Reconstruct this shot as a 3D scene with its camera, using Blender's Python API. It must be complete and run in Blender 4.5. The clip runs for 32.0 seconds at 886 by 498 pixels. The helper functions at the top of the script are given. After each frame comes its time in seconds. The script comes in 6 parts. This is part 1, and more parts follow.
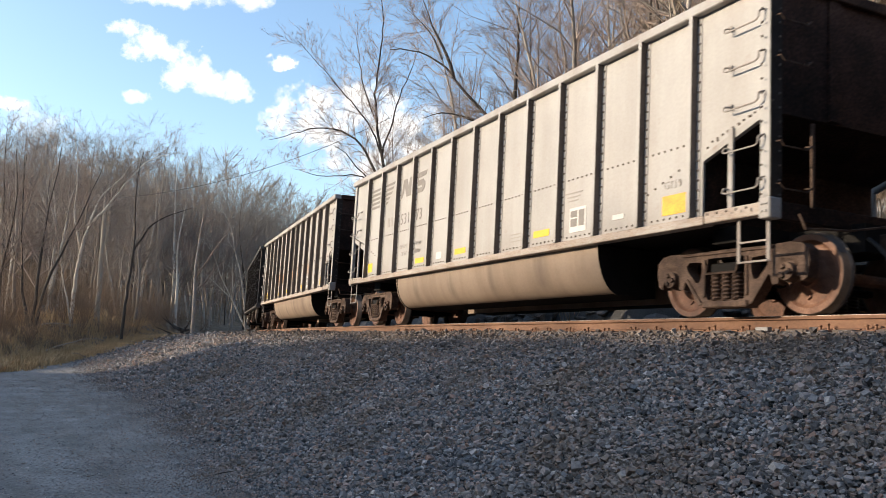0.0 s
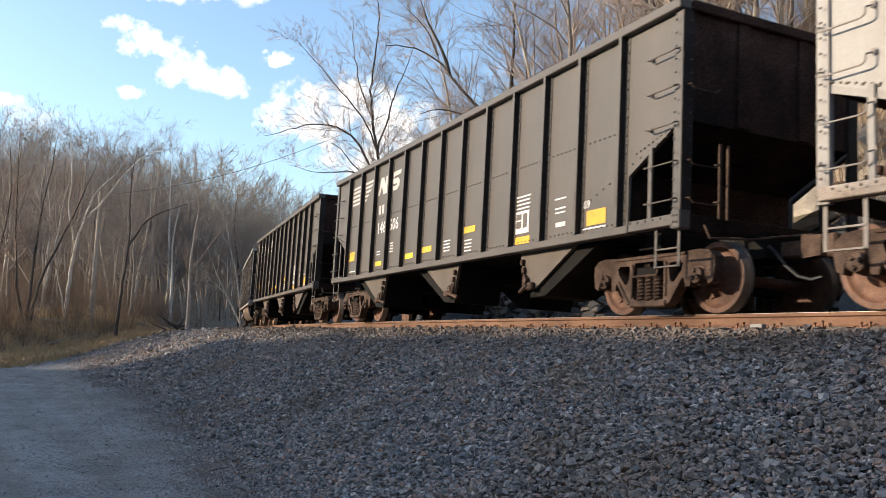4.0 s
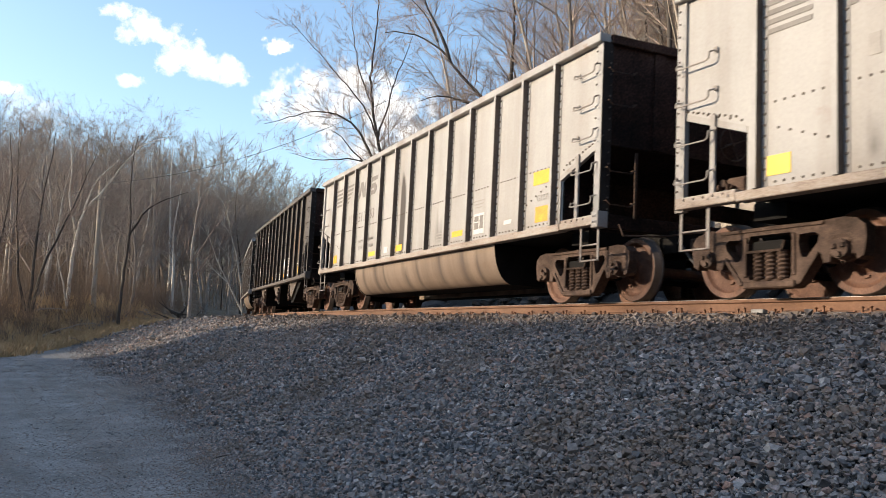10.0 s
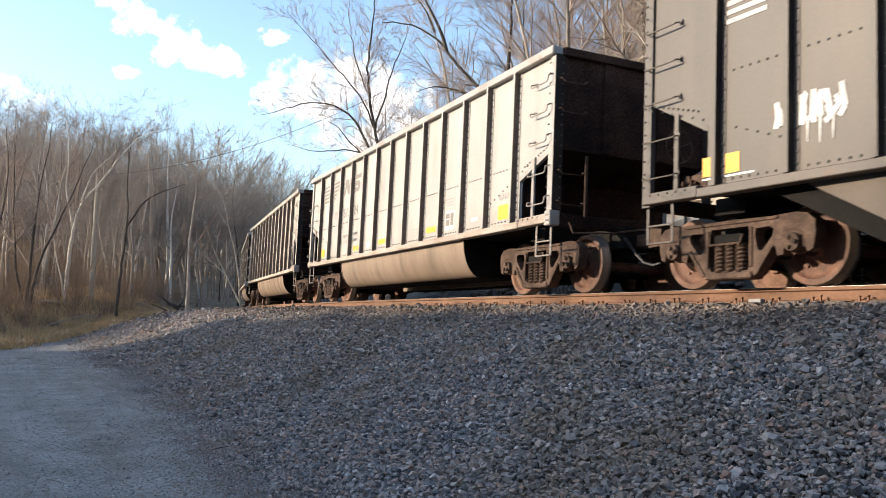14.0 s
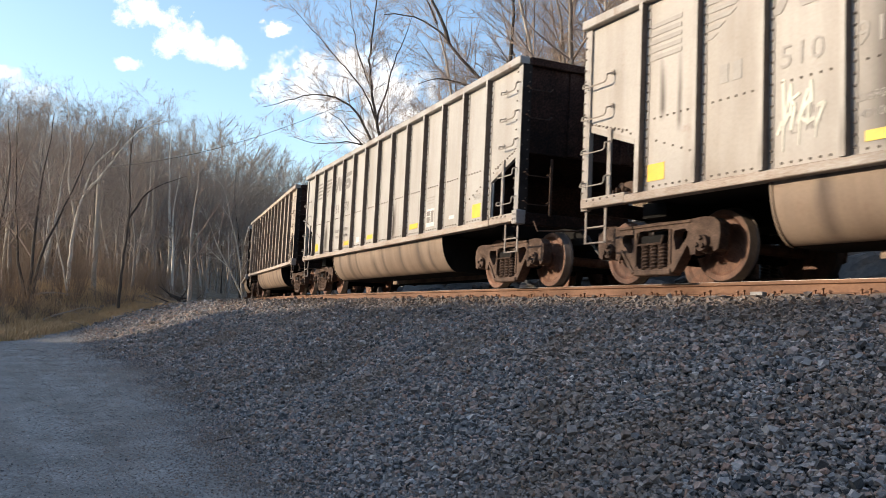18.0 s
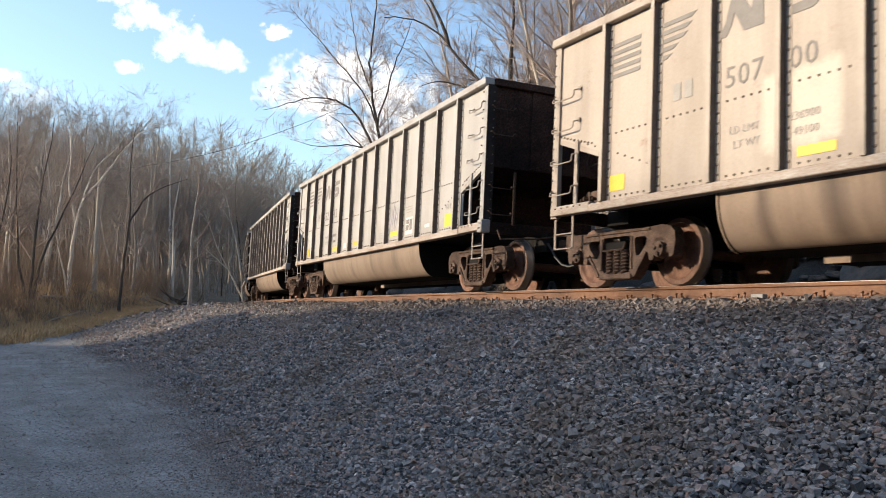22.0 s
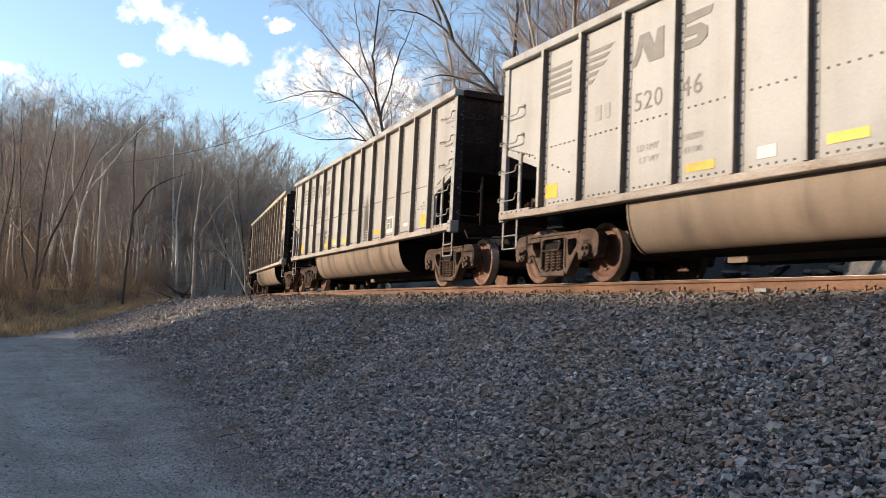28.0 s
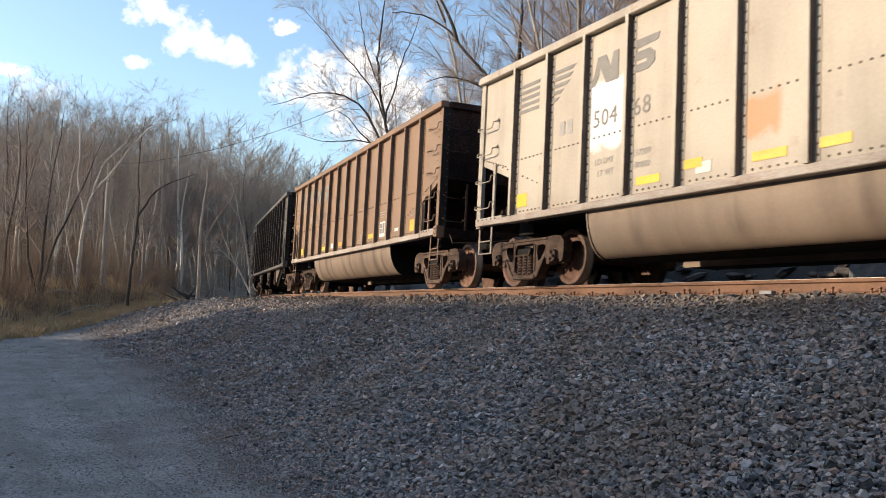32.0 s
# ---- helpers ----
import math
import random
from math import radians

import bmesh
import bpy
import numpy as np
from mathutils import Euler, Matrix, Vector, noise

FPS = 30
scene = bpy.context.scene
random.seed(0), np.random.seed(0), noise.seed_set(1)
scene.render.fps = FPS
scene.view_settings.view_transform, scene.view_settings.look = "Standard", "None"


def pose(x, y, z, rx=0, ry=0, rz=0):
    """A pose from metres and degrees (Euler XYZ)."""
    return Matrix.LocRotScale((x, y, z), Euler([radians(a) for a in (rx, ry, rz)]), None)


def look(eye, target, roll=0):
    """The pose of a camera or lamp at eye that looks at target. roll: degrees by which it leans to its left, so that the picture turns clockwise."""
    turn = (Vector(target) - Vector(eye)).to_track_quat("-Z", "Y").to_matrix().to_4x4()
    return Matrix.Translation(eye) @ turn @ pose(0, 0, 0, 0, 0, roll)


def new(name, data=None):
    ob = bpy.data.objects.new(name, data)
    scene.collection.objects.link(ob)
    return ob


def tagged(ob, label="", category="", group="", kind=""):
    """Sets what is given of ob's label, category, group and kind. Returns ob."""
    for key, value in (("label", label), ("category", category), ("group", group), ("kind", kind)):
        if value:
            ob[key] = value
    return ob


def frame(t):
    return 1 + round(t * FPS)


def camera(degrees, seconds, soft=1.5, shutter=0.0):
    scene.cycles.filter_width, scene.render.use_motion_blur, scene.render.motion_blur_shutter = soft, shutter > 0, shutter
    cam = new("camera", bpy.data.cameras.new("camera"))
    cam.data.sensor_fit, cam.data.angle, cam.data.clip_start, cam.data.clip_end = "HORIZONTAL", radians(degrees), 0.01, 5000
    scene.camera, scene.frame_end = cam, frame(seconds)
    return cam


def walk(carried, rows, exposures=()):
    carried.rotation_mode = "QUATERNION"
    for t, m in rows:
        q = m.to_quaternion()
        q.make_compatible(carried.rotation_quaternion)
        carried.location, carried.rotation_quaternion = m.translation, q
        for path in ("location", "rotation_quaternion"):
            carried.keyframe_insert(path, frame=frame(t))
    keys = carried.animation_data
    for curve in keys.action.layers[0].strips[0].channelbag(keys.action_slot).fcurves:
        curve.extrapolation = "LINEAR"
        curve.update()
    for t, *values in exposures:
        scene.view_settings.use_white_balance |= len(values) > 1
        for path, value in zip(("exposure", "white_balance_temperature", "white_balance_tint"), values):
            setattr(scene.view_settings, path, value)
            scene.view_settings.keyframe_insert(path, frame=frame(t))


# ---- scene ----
# camera: it stands at one spot and pans a little; rows of seconds, yaw, pitch, roll in degrees
EYE = (0.0, 0.0, 1.55)
CAMERA_ROWS = [
    (0, 62.06, 6.26, 1.06), (0.5, 62.06, 6.21, 1.07), (1, 62.03, 6.21, 1.07), (1.5, 62.00, 6.25, 1.08),
    (2, 61.96, 6.27, 1.08), (2.5, 61.93, 6.25, 1.11), (3, 61.85, 6.14, 1.14), (3.5, 61.77, 6.08, 1.16),
    (5.5, 61.69, 5.73, 0.94), (6, 61.70, 5.61, 0.91), (6.5, 61.71, 5.49, 0.88), (7, 61.70, 5.37, 0.84),
    (7.5, 61.74, 5.25, 0.81), (8, 61.74, 5.19, 0.79), (8.5, 61.76, 5.14, 0.79), (9, 61.79, 5.13, 0.80),
    (9.5, 61.80, 5.13, 0.81), (10, 61.79, 5.13, 0.83), (10.5, 61.75, 5.12, 0.84), (11, 61.71, 5.09, 0.81),
    (11.5, 61.66, 5.12, 0.74), (12, 61.65, 5.07, 0.68), (12.5, 61.65, 4.99, 0.63), (13, 61.64, 4.85, 0.62),
    (13.5, 61.64, 4.65, 0.61), (14, 61.63, 4.50, 0.58), (14.5, 61.61, 4.37, 0.55), (16.5, 61.48, 4.17, 0.57),
    (17, 61.55, 4.10, 0.61), (17.5, 61.63, 4.00, 0.65), (18, 61.75, 3.97, 0.69), (18.5, 61.76, 4.10, 0.72),
    (19, 61.69, 4.22, 0.75), (19.5, 61.63, 4.24, 0.77), (20, 61.65, 4.14, 0.77), (20.5, 61.67, 4.14, 0.76),
    (21, 61.72, 4.15, 0.72), (21.5, 61.76, 4.16, 0.67), (22, 61.78, 4.16, 0.62), (22.5, 61.79, 4.22, 0.58),
    (23, 61.82, 4.22, 0.52), (23.5, 61.83, 4.19, 0.46), (24, 61.91, 4.12, 0.40), (24.5, 61.96, 4.11, 0.38),
    (25, 62.03, 4.12, 0.38), (25.5, 62.07, 4.09, 0.38), (27.5, 61.96, 3.77, 0.68), (28, 61.99, 3.72, 0.73),
    (28.5, 62.08, 3.74, 0.81), (29, 62.18, 3.80, 0.87), (29.5, 62.25, 3.84, 0.91), (30, 62.28, 3.94, 0.93),
    (30.5, 62.31, 3.94, 0.91), (31, 62.35, 3.94, 0.89), (31.5, 62.36, 3.88, 0.85), (32, 62.30, 3.84, 0.81),
]
# the clip's camera opens up while the black hoppers pass
EXPOSURES = [(0.0, 1.06), (1.0, 1.0), (2.0, 1.06), (3.3, 1.05), (5.5, 1.42), (7.2, 1.46), (8.0, 1.37), (9.0, 1.12), (10.0, 1.08), (11.0, 1.14), (12.0, 1.14), (12.9, 1.48), (14.0, 1.40), (15.2, 1.16), (17.0, 1.28), (18.0, 1.11), (19.0, 1.25), (20.0, 1.11), (21.0, 1.28), (22.0, 1.13), (23.0, 1.22), (24.0, 1.06), (25.0, 1.19), (28.0, 1.05), (29.0, 1.17), (30.0, 1.05), (31.0, 1.2), (32.0, 1.02)]
cam = camera(56.37, 32.0, soft=0.7, shutter=0.15)
walk(cam, [(t, pose(*EYE, 90 + p, 0, y) @ pose(0, 0, 0, 0, 0, r)) for t, y, p, r in CAMERA_ROWS], exposures=EXPOSURES)

# ---- world, sun ----
SUN_AZ, SUN_EL = radians(26), radians(17.9)   # azimuth from -y towards -x
SUN_DIR = Vector((-math.sin(SUN_AZ) * math.cos(SUN_EL), -math.cos(SUN_AZ) * math.cos(SUN_EL), math.sin(SUN_EL)))
world = bpy.data.worlds.new("sky")
scene.world = world
world.use_nodes = True
wn = world.node_tree.nodes
sky = wn.new("ShaderNodeTexSky")
sky.sky_type, sky.sun_disc = "NISHITA", False
sky.sun_elevation, sky.sun_rotation = SUN_EL, math.pi + SUN_AZ
sky.air_density, sky.dust_density, sky.ozone_density = 1.0, 1.2, 1.8
tint = wn.new("ShaderNodeMix")
tint.data_type, tint.blend_type = "RGBA", "MULTIPLY"
tint.inputs[0].default_value, tint.inputs[7].default_value = 1.0, (0.985, 1.005, 1.0, 1.0)
world.node_tree.links.new(sky.outputs[0], tint.inputs[6])
world.node_tree.links.new(tint.outputs[2], wn["Background"].inputs[0])
wn["Background"].inputs[1].default_value = 0.15
sun_data = bpy.data.lights.new("sun", "SUN")
sun_data.energy, sun_data.angle, sun_data.color = 3.05, radians(0.6), (1.0, 0.845, 0.655)
sun_ob = new("sun", sun_data)
sun_ob.matrix_world = look(tuple(SUN_DIR * 100), (0, 0, 0))

# ---- plan: the track is an arc, straight past the bend ----
TRACK_R, TRACK_Y, BEND_END = 210.8, 8.591, 15.0
RAIL_Z, CANT = 1.857, 2.256
PITCH, TRUCK = 16.18, 6.09
CAR_ZERO = (-13.193, 248.886, 2.377, -0.922)   # place of car 0 along the track: a polynomial of t/32
SLACK = {0: 0.02, 1: -0.01, 2: -0.05, 3: -0.22, 4: -0.34, 5: 0.03, 6: 0.18, 7: -0.02, 8: -0.15, 9: -0.02, 10: 0.08, 11: -0.22, 12: -0.10, 13: -0.12, 14: -0.12, 15: -0.16}   # play in the couplings, metres
FIRST, LAST = -1, 18


def along(s):
    """Place and heading of the track's middle, s metres along it."""
    if s <= BEND_END:
        a = s / TRACK_R
        return TRACK_R * math.sin(a), TRACK_Y + TRACK_R * (1 - math.cos(a)), a
    a = BEND_END / TRACK_R
    d = s - BEND_END
    return TRACK_R * math.sin(a) + d * math.cos(a), TRACK_Y + TRACK_R * (1 - math.cos(a)) + d * math.sin(a), a


def track_coords(x, y):
    """s along the track and d across it (positive behind the track, inside the bend), for arrays."""
    r = np.hypot(x, y - TRACK_Y - TRACK_R)
    ang = np.arctan2(x, -(y - TRACK_Y - TRACK_R))
    s, d = ang * TRACK_R, TRACK_R - r
    bx, by, a = along(BEND_END)
    u = (x - bx) * math.cos(a) + (y - by) * math.sin(a)
    v = -(x - bx) * math.sin(a) + (y - by) * math.cos(a)
    return np.where(u > 0, BEND_END + u, s), np.where(u > 0, v, d)


def smooth(v):
    v = np.clip(v, 0, 1)
    return v * v * (3 - 2 * v)


def waves(x, y, size, seed=0):
    """Cheap smooth noise for arrays, about -1 to 1."""
    k = 2 * math.pi / size
    o = seed * 1.7
    return (np.sin(k * x * 1.0 + 1.3 * np.sin(k * y * 0.7 + o) + o) * np.cos(k * y * 0.9 + 1.1 * np.sin(k * x * 0.6 - o) + 2 * o)
            + 0.5 * np.sin(k * 2.3 * x + 3 * o + 1.7 * np.cos(k * 1.9 * y)) * np.cos(k * 2.1 * y - o)) / 1.3


RIDGE_Y, RIDGE_Z = -27.0, 14.46


def verge(x, y, d):
    """Metres past the edge of the gravel lot, into the wooded bank."""
    return np.minimum(np.minimum((-x - 33.9 - 2.05 * y) / 2.28, -32.6 - x + 0.25 * (y + 2)), -d - 6.0)


def bank_foot(s):
    """How far from the track's middle the ballast bank ends."""
    return 6.3 + 0.15 * np.clip(-s - 20, 0, 18)


def ground_z(x, y):
    x, y = np.asarray(x, float), np.asarray(y, float)
    s, d = track_coords(x, y)
    left = smooth((-s - 28) / 30)
    base = 1.25 * left
    a = -d
    foot = bank_foot(s)
    ramp = np.clip((a - 1.9) / (foot - 1.9), 0, 1)
    # a bank with a rounded shoulder and a soft foot
    ramp = ramp + 0.10 * np.sin(2 * math.pi * ramp) * -0.5
    near = 1.635 + (base - 1.635) * ramp
    near = np.where(a < 1.9, 1.635, near)
    lot = np.clip((a - foot) / 3, 0, 1)
    near = near + lot * 0.03 * waves(x, y, 7.0, 1)
    # wooded bank past the lot
    q = verge(x, y, d)
    q = q + 0.8 * waves(x, y, 9, 2)
    bank = 1.0 * smooth(q / 5) + 0.16 * np.clip(q - 2, 0, 8) + 0.42 * np.clip(q - 9, 0, 45)
    bank = bank * (1 + 0.06 * waves(x, y, 22, 3)) * (1 - 0.65 * smooth((-4 - y) / 8))
    near = near + np.where(q > 0, bank, 0)
    # unseen ridge added behind the camera to shade the lot and bank
    back = np.clip((-9 - y) / (-9 - RIDGE_Y), 0, 1)
    mask = smooth((x + 52.6 - 0.30 * (y + 27)) / 8.0) * smooth((160 - x) / 40) * (1 - 0.075 * smooth((-30 - x) / 18))
    near = near + RIDGE_Z * back ** 1.15 * mask * (1 + 0.022 * waves(x, y, 7, 4))
    # unseen high ground added past the lot's end, blocking sky from car ends
    near = near + 11 * smooth((x - 12) / 22) * smooth((a - 4.5) / 16) * smooth((200 - x) / 60)
    # hill behind the track
    hf = 1 - 0.62 * smooth((-s - 14) / 45)
    far = np.where(d < 3.0, 1.62, 1.62 - 0.45 * smooth((d - 3.0) / 1.0))
    rise = 2.2 * smooth((d - 5.2) / 1.3) * (0.75 + 0.25 * waves(x, y, 3.1, 5)) + np.clip(d - 6.2, 0, 60) * 0.98 * hf
    rise = rise + np.where(d > 6, waves(x, y, 4.3, 6) * 0.5 * smooth((d - 6) / 4), 0)
    far = far + rise
    return np.where(d > 0, far, near)


# ---- material helpers ----
def material(name, rough=0.8, metal=0.0):
    m = bpy.data.materials.new(name)
    m.use_nodes = True
    b = m.node_tree.nodes["Principled BSDF"]
    b.inputs["Roughness"].default_value, b.inputs["Metallic"].default_value = rough, metal
    return m, m.node_tree.nodes, m.node_tree.links, b


def noise_node(nodes, links, co, scale, detail=4, rough=0.6, stretch=None):
    n = nodes.new("ShaderNodeTexNoise")
    n.inputs["Scale"].default_value, n.inputs["Detail"].default_value, n.inputs["Roughness"].default_value = scale, detail, rough
    if stretch:
        mp = nodes.new("ShaderNodeMapping")
        mp.inputs["Scale"].default_value = stretch
        links.new(co, mp.inputs[0])
        co = mp.outputs[0]
    links.new(co, n.inputs["Vector"])
    return n.outputs["Fac"]


def ramp_node(nodes, links, fac, stops):
    r = nodes.new("ShaderNodeValToRGB")
    e = r.color_ramp.elements
    while len(e) < len(stops):
        e.new(0.5)
    for el, (p, c) in zip(e, stops):
        el.position, el.color = p, (*c, 1) if len(c) == 3 else c
    links.new(fac, r.inputs[0])
    return r.outputs[0]


def mix(nodes, links, fac, a, b, mode="MIX"):
    m = nodes.new("ShaderNodeMix")
    m.data_type, m.blend_type = "RGBA", mode
    for sock, v in ((m.inputs[0], fac), (m.inputs[6], a), (m.inputs[7], b)):
        if isinstance(v, (int, float)):
            sock.default_value = v
        elif isinstance(v, tuple):
            sock.default_value = (*v, 1)
        else:
            links.new(v, sock)
    return m.outputs[2]


def calc(nodes, links, op, a, b=0.0, clamp=False):
    m = nodes.new("ShaderNodeMath")
    m.operation, m.use_clamp = op, clamp
    for sock, v in ((m.inputs[0], a), (m.inputs[1], b)):
        if isinstance(v, (int, float)):
            sock.default_value = v
        else:
            links.new(v, sock)
    return m.outputs[0]


def bump(nodes, links, b, height, strength=0.3, distance=0.02):
    n = nodes.new("ShaderNodeBump")
    n.inputs["Strength"].default_value, n.inputs["Distance"].default_value = strength, distance
    links.new(height, n.inputs["Height"])
    links.new(n.outputs[0], b.inputs["Normal"])


def grainy(name, stops, scale=8.0, rough=0.85, metal=0.0, fine=60.0, relief=0.3, depth=0.01, stretch=None, vary=0.0):
    """A plain weathered surface: two scales of noise through a ramp, with fine relief."""
    m, n, l, b = material(name, rough, metal)
    co = n.new("ShaderNodeTexCoord").outputs["Object"]
    big = noise_node(n, l, co, scale, 5, 0.65, stretch)
    small = noise_node(n, l, co, fine, 3, 0.6, stretch)
    fac = calc(n, l, "ADD", calc(n, l, "MULTIPLY", big, 0.65), calc(n, l, "MULTIPLY", small, 0.35))
    if vary:
        rnd = n.new("ShaderNodeObjectInfo").outputs["Random"]
        fac = calc(n, l, "ADD", fac, calc(n, l, "MULTIPLY", calc(n, l, "SUBTRACT", rnd, 0.5), vary))
    l.new(ramp_node(n, l, fac, stops), b.inputs["Base Color"])
    if relief:
        bump(n, l, b, small, relief, depth)
    return m


def car_paint(name, base, dirt, rust=0.25, dusty=0.35, streaks=(), patches=(), rough=0.62):
    """Weathered car paint in the car's own space: fading, vertical washes of grime, rust blooms, dust towards the
    sill, and soot runs (u, width, low, high, strength) or repainted or rusty patches (u0, u1, z0, z1, colour, strength)."""
    m, n, l, b = material(name, rough)
    co = n.new("ShaderNodeTexCoord").outputs["Object"]
    sep = n.new("ShaderNodeSeparateXYZ")
    l.new(co, sep.inputs[0])
    x, z = sep.outputs[0], sep.outputs[2]
    big = noise_node(n, l, co, 0.7, 5, 0.6)
    wash = noise_node(n, l, co, 1.0, 4, 0.55, (2.0, 1.0, 0.30))
    fine = noise_node(n, l, co, 26.0, 4, 0.65)
    col = mix(n, l, ramp_node(n, l, big, [(0.35, (0, 0, 0)), (0.7, (1, 1, 1))]), base, tuple(v * 0.86 for v in base))
    f = ramp_node(n, l, wash, [(0.45, (0, 0, 0)), (0.78, (1, 1, 1))])
    col = mix(n, l, calc(n, l, "MULTIPLY", f, dusty), col, dirt)
    spots = noise_node(n, l, co, 2.6, 6, 0.7)
    f = ramp_node(n, l, spots, [(0.60, (0, 0, 0)), (0.72, (1, 1, 1))])
    col = mix(n, l, calc(n, l, "MULTIPLY", f, rust), col, (0.20, 0.09, 0.045))
    for u, w, lo, hi, k in streaks:
        dx = calc(n, l, "DIVIDE", calc(n, l, "ABSOLUTE", calc(n, l, "SUBTRACT", x, u)), w)
        fx = calc(n, l, "SUBTRACT", 1.0, dx, True)
        wob = calc(n, l, "MULTIPLY", calc(n, l, "SUBTRACT", wash, 0.5), 2.2)
        fz = calc(n, l, "MULTIPLY", calc(n, l, "SUBTRACT", calc(n, l, "ADD", hi, wob), z), 2.2, True)
        fl = calc(n, l, "MULTIPLY", calc(n, l, "SUBTRACT", z, lo), 6.0, True)
        f = calc(n, l, "MULTIPLY", calc(n, l, "MULTIPLY", fx, fz, True), fl, True)
        f = calc(n, l, "MULTIPLY", calc(n, l, "MULTIPLY", f, calc(n, l, "ADD", wash, 0.55)), k, True)
        col = mix(n, l, f, col, (0.07, 0.055, 0.045))
    for u0, u1, z0, z1, c, k in patches:
        fx = calc(n, l, "MULTIPLY", calc(n, l, "MULTIPLY", calc(n, l, "SUBTRACT", x, u0), 9.0, True), calc(n, l, "MULTIPLY", calc(n, l, "SUBTRACT", u1, x), 9.0, True))
        wz = calc(n, l, "ADD", z, calc(n, l, "MULTIPLY", calc(n, l, "SUBTRACT", spots, 0.5), 0.5))
        fz = calc(n, l, "MULTIPLY", calc(n, l, "MULTIPLY", calc(n, l, "SUBTRACT", wz, z0), 7.0, True), calc(n, l, "MULTIPLY", calc(n, l, "SUBTRACT", z1, wz), 7.0, True))
        f = calc(n, l, "MULTIPLY", calc(n, l, "MULTIPLY", fx, fz), calc(n, l, "MULTIPLY", calc(n, l, "ADD", spots, 0.35), k), True)
        col = mix(n, l, f, col, c)
    low = calc(n, l, "MULTIPLY", calc(n, l, "SUBTRACT", 1.45, z), 1.4, True)
    col = mix(n, l, calc(n, l, "MULTIPLY", calc(n, l, "MULTIPLY", low, calc(n, l, "ADD", wash, 0.1)), 0.75), col, dirt)
    grime = ramp_node(n, l, fine, [(0.3, (0.8, 0.8, 0.8)), (0.62, (1, 1, 1))])
    col = mix(n, l, 0.5, col, grime, "MULTIPLY")
    l.new(col, b.inputs["Base Color"])
    b.inputs["Specular IOR Level"].default_value = 0.28
    bump(n, l, b, fine, 0.12, 0.004)
    return m

# ---- materials ----
M_STEEL = grainy("dusty_truck_steel", [(0.28, (0.018, 0.012, 0.009)), (0.5, (0.076, 0.048, 0.035)), (0.75, (0.175, 0.115, 0.084))], 5, 0.75, 0.05, 45, 0.4, 0.006, vary=0.12)
# sooty steel, taken near black to paint the shade under the cars
M_DARK = grainy("sooty_shaded_underframe", [(0.3, (0.006, 0.0055, 0.005)), (0.7, (0.017, 0.0145, 0.0125))], 3, 0.85, 0.0, 40, 0.3, 0.005)
M_WHEEL = grainy("rusty_wheel", [(0.25, (0.035, 0.017, 0.011)), (0.5, (0.135, 0.062, 0.036)), (0.75, (0.26, 0.135, 0.082))], 7, 0.7, 0.1, 50, 0.3, 0.004, vary=0.15)
M_TREAD = grainy("worn_wheel_tread", [(0.3, (0.06, 0.045, 0.035)), (0.7, (0.14, 0.105, 0.085))], 9, 0.5, 0.5, 50, 0.1, 0.002)
M_RAIL = grainy("rusty_rail", [(0.25, (0.095, 0.048, 0.028)), (0.5, (0.18, 0.092, 0.052)), (0.78, (0.26, 0.14, 0.082))], 3, 0.85, 0.05, 35, 0.35, 0.004, (0.6, 1, 1))
M_RAILTOP = grainy("polished_rail_head", [(0.3, (0.35, 0.29, 0.25)), (0.7, (0.5, 0.44, 0.40))], 4, 0.35, 0.9, 60, 0.05, 0.002, (0.3, 1, 1))
M_TIE = grainy("weathered_sleeper_wood", [(0.3, (0.06, 0.045, 0.035)), (0.7, (0.17, 0.13, 0.10))], 4, 0.9, 0.0, 30, 0.5, 0.01, (0.5, 4, 4), vary=0.2)
M_YELLOW = grainy("yellow_reflective_tape", [(0.3, (0.58, 0.24, 0.008)), (0.45, (0.64, 0.36, 0.008)), (0.7, (0.70, 0.46, 0.012))], 6, 0.5, 0, 40, 0.05, 0.002, vary=0.32)
M_WHITE = grainy("white_stencil_paint", [(0.3, (0.60, 0.58, 0.54)), (0.6, (0.82, 0.80, 0.77))], 9, 0.7, 0, 50, 0.05, 0.002)
M_WHITEWASH = grainy("dusty_white_lettering", [(0.3, (0.30, 0.275, 0.25)), (0.6, (0.55, 0.525, 0.49))], 5, 0.75, 0, 30, 0.05, 0.002)
M_GREYMARK = grainy("faded_grey_lettering", [(0.3, (0.15, 0.135, 0.12)), (0.7, (0.24, 0.215, 0.19))], 4, 0.75, 0, 40, 0.05, 0.002)
M_PALEMARK = grainy("pale_grey_small_lettering", [(0.3, (0.25, 0.225, 0.20)), (0.7, (0.36, 0.33, 0.295))], 4, 0.75, 0, 40, 0.05, 0.002)
M_BLACKMARK = grainy("black_stencil_paint", [(0.3, (0.03, 0.03, 0.03)), (0.7, (0.07, 0.065, 0.06))], 6, 0.7, 0, 40, 0.05, 0.002)
M_RIVET = grainy("dark_rivet_heads", [(0.3, (0.07, 0.05, 0.04)), (0.7, (0.16, 0.12, 0.09))], 30, 0.7, 0, 60, 0.0)
# brown and soot patches, darkened overall to paint the shade on car ends
M_END = grainy("sooty_brown_end", [(0.38, (0.007, 0.0055, 0.005)), (0.48, (0.024, 0.0135, 0.010)), (0.57, (0.062, 0.030, 0.021)), (0.68, (0.115, 0.070, 0.052))], 0.6, 0.8, 0, 30, 0.2, 0.004)
M_PANEL = grainy("faded_white_panel", [(0.3, (0.50, 0.47, 0.43)), (0.7, (0.62, 0.59, 0.55))], 6, 0.7, 0, 40, 0.05, 0.002)
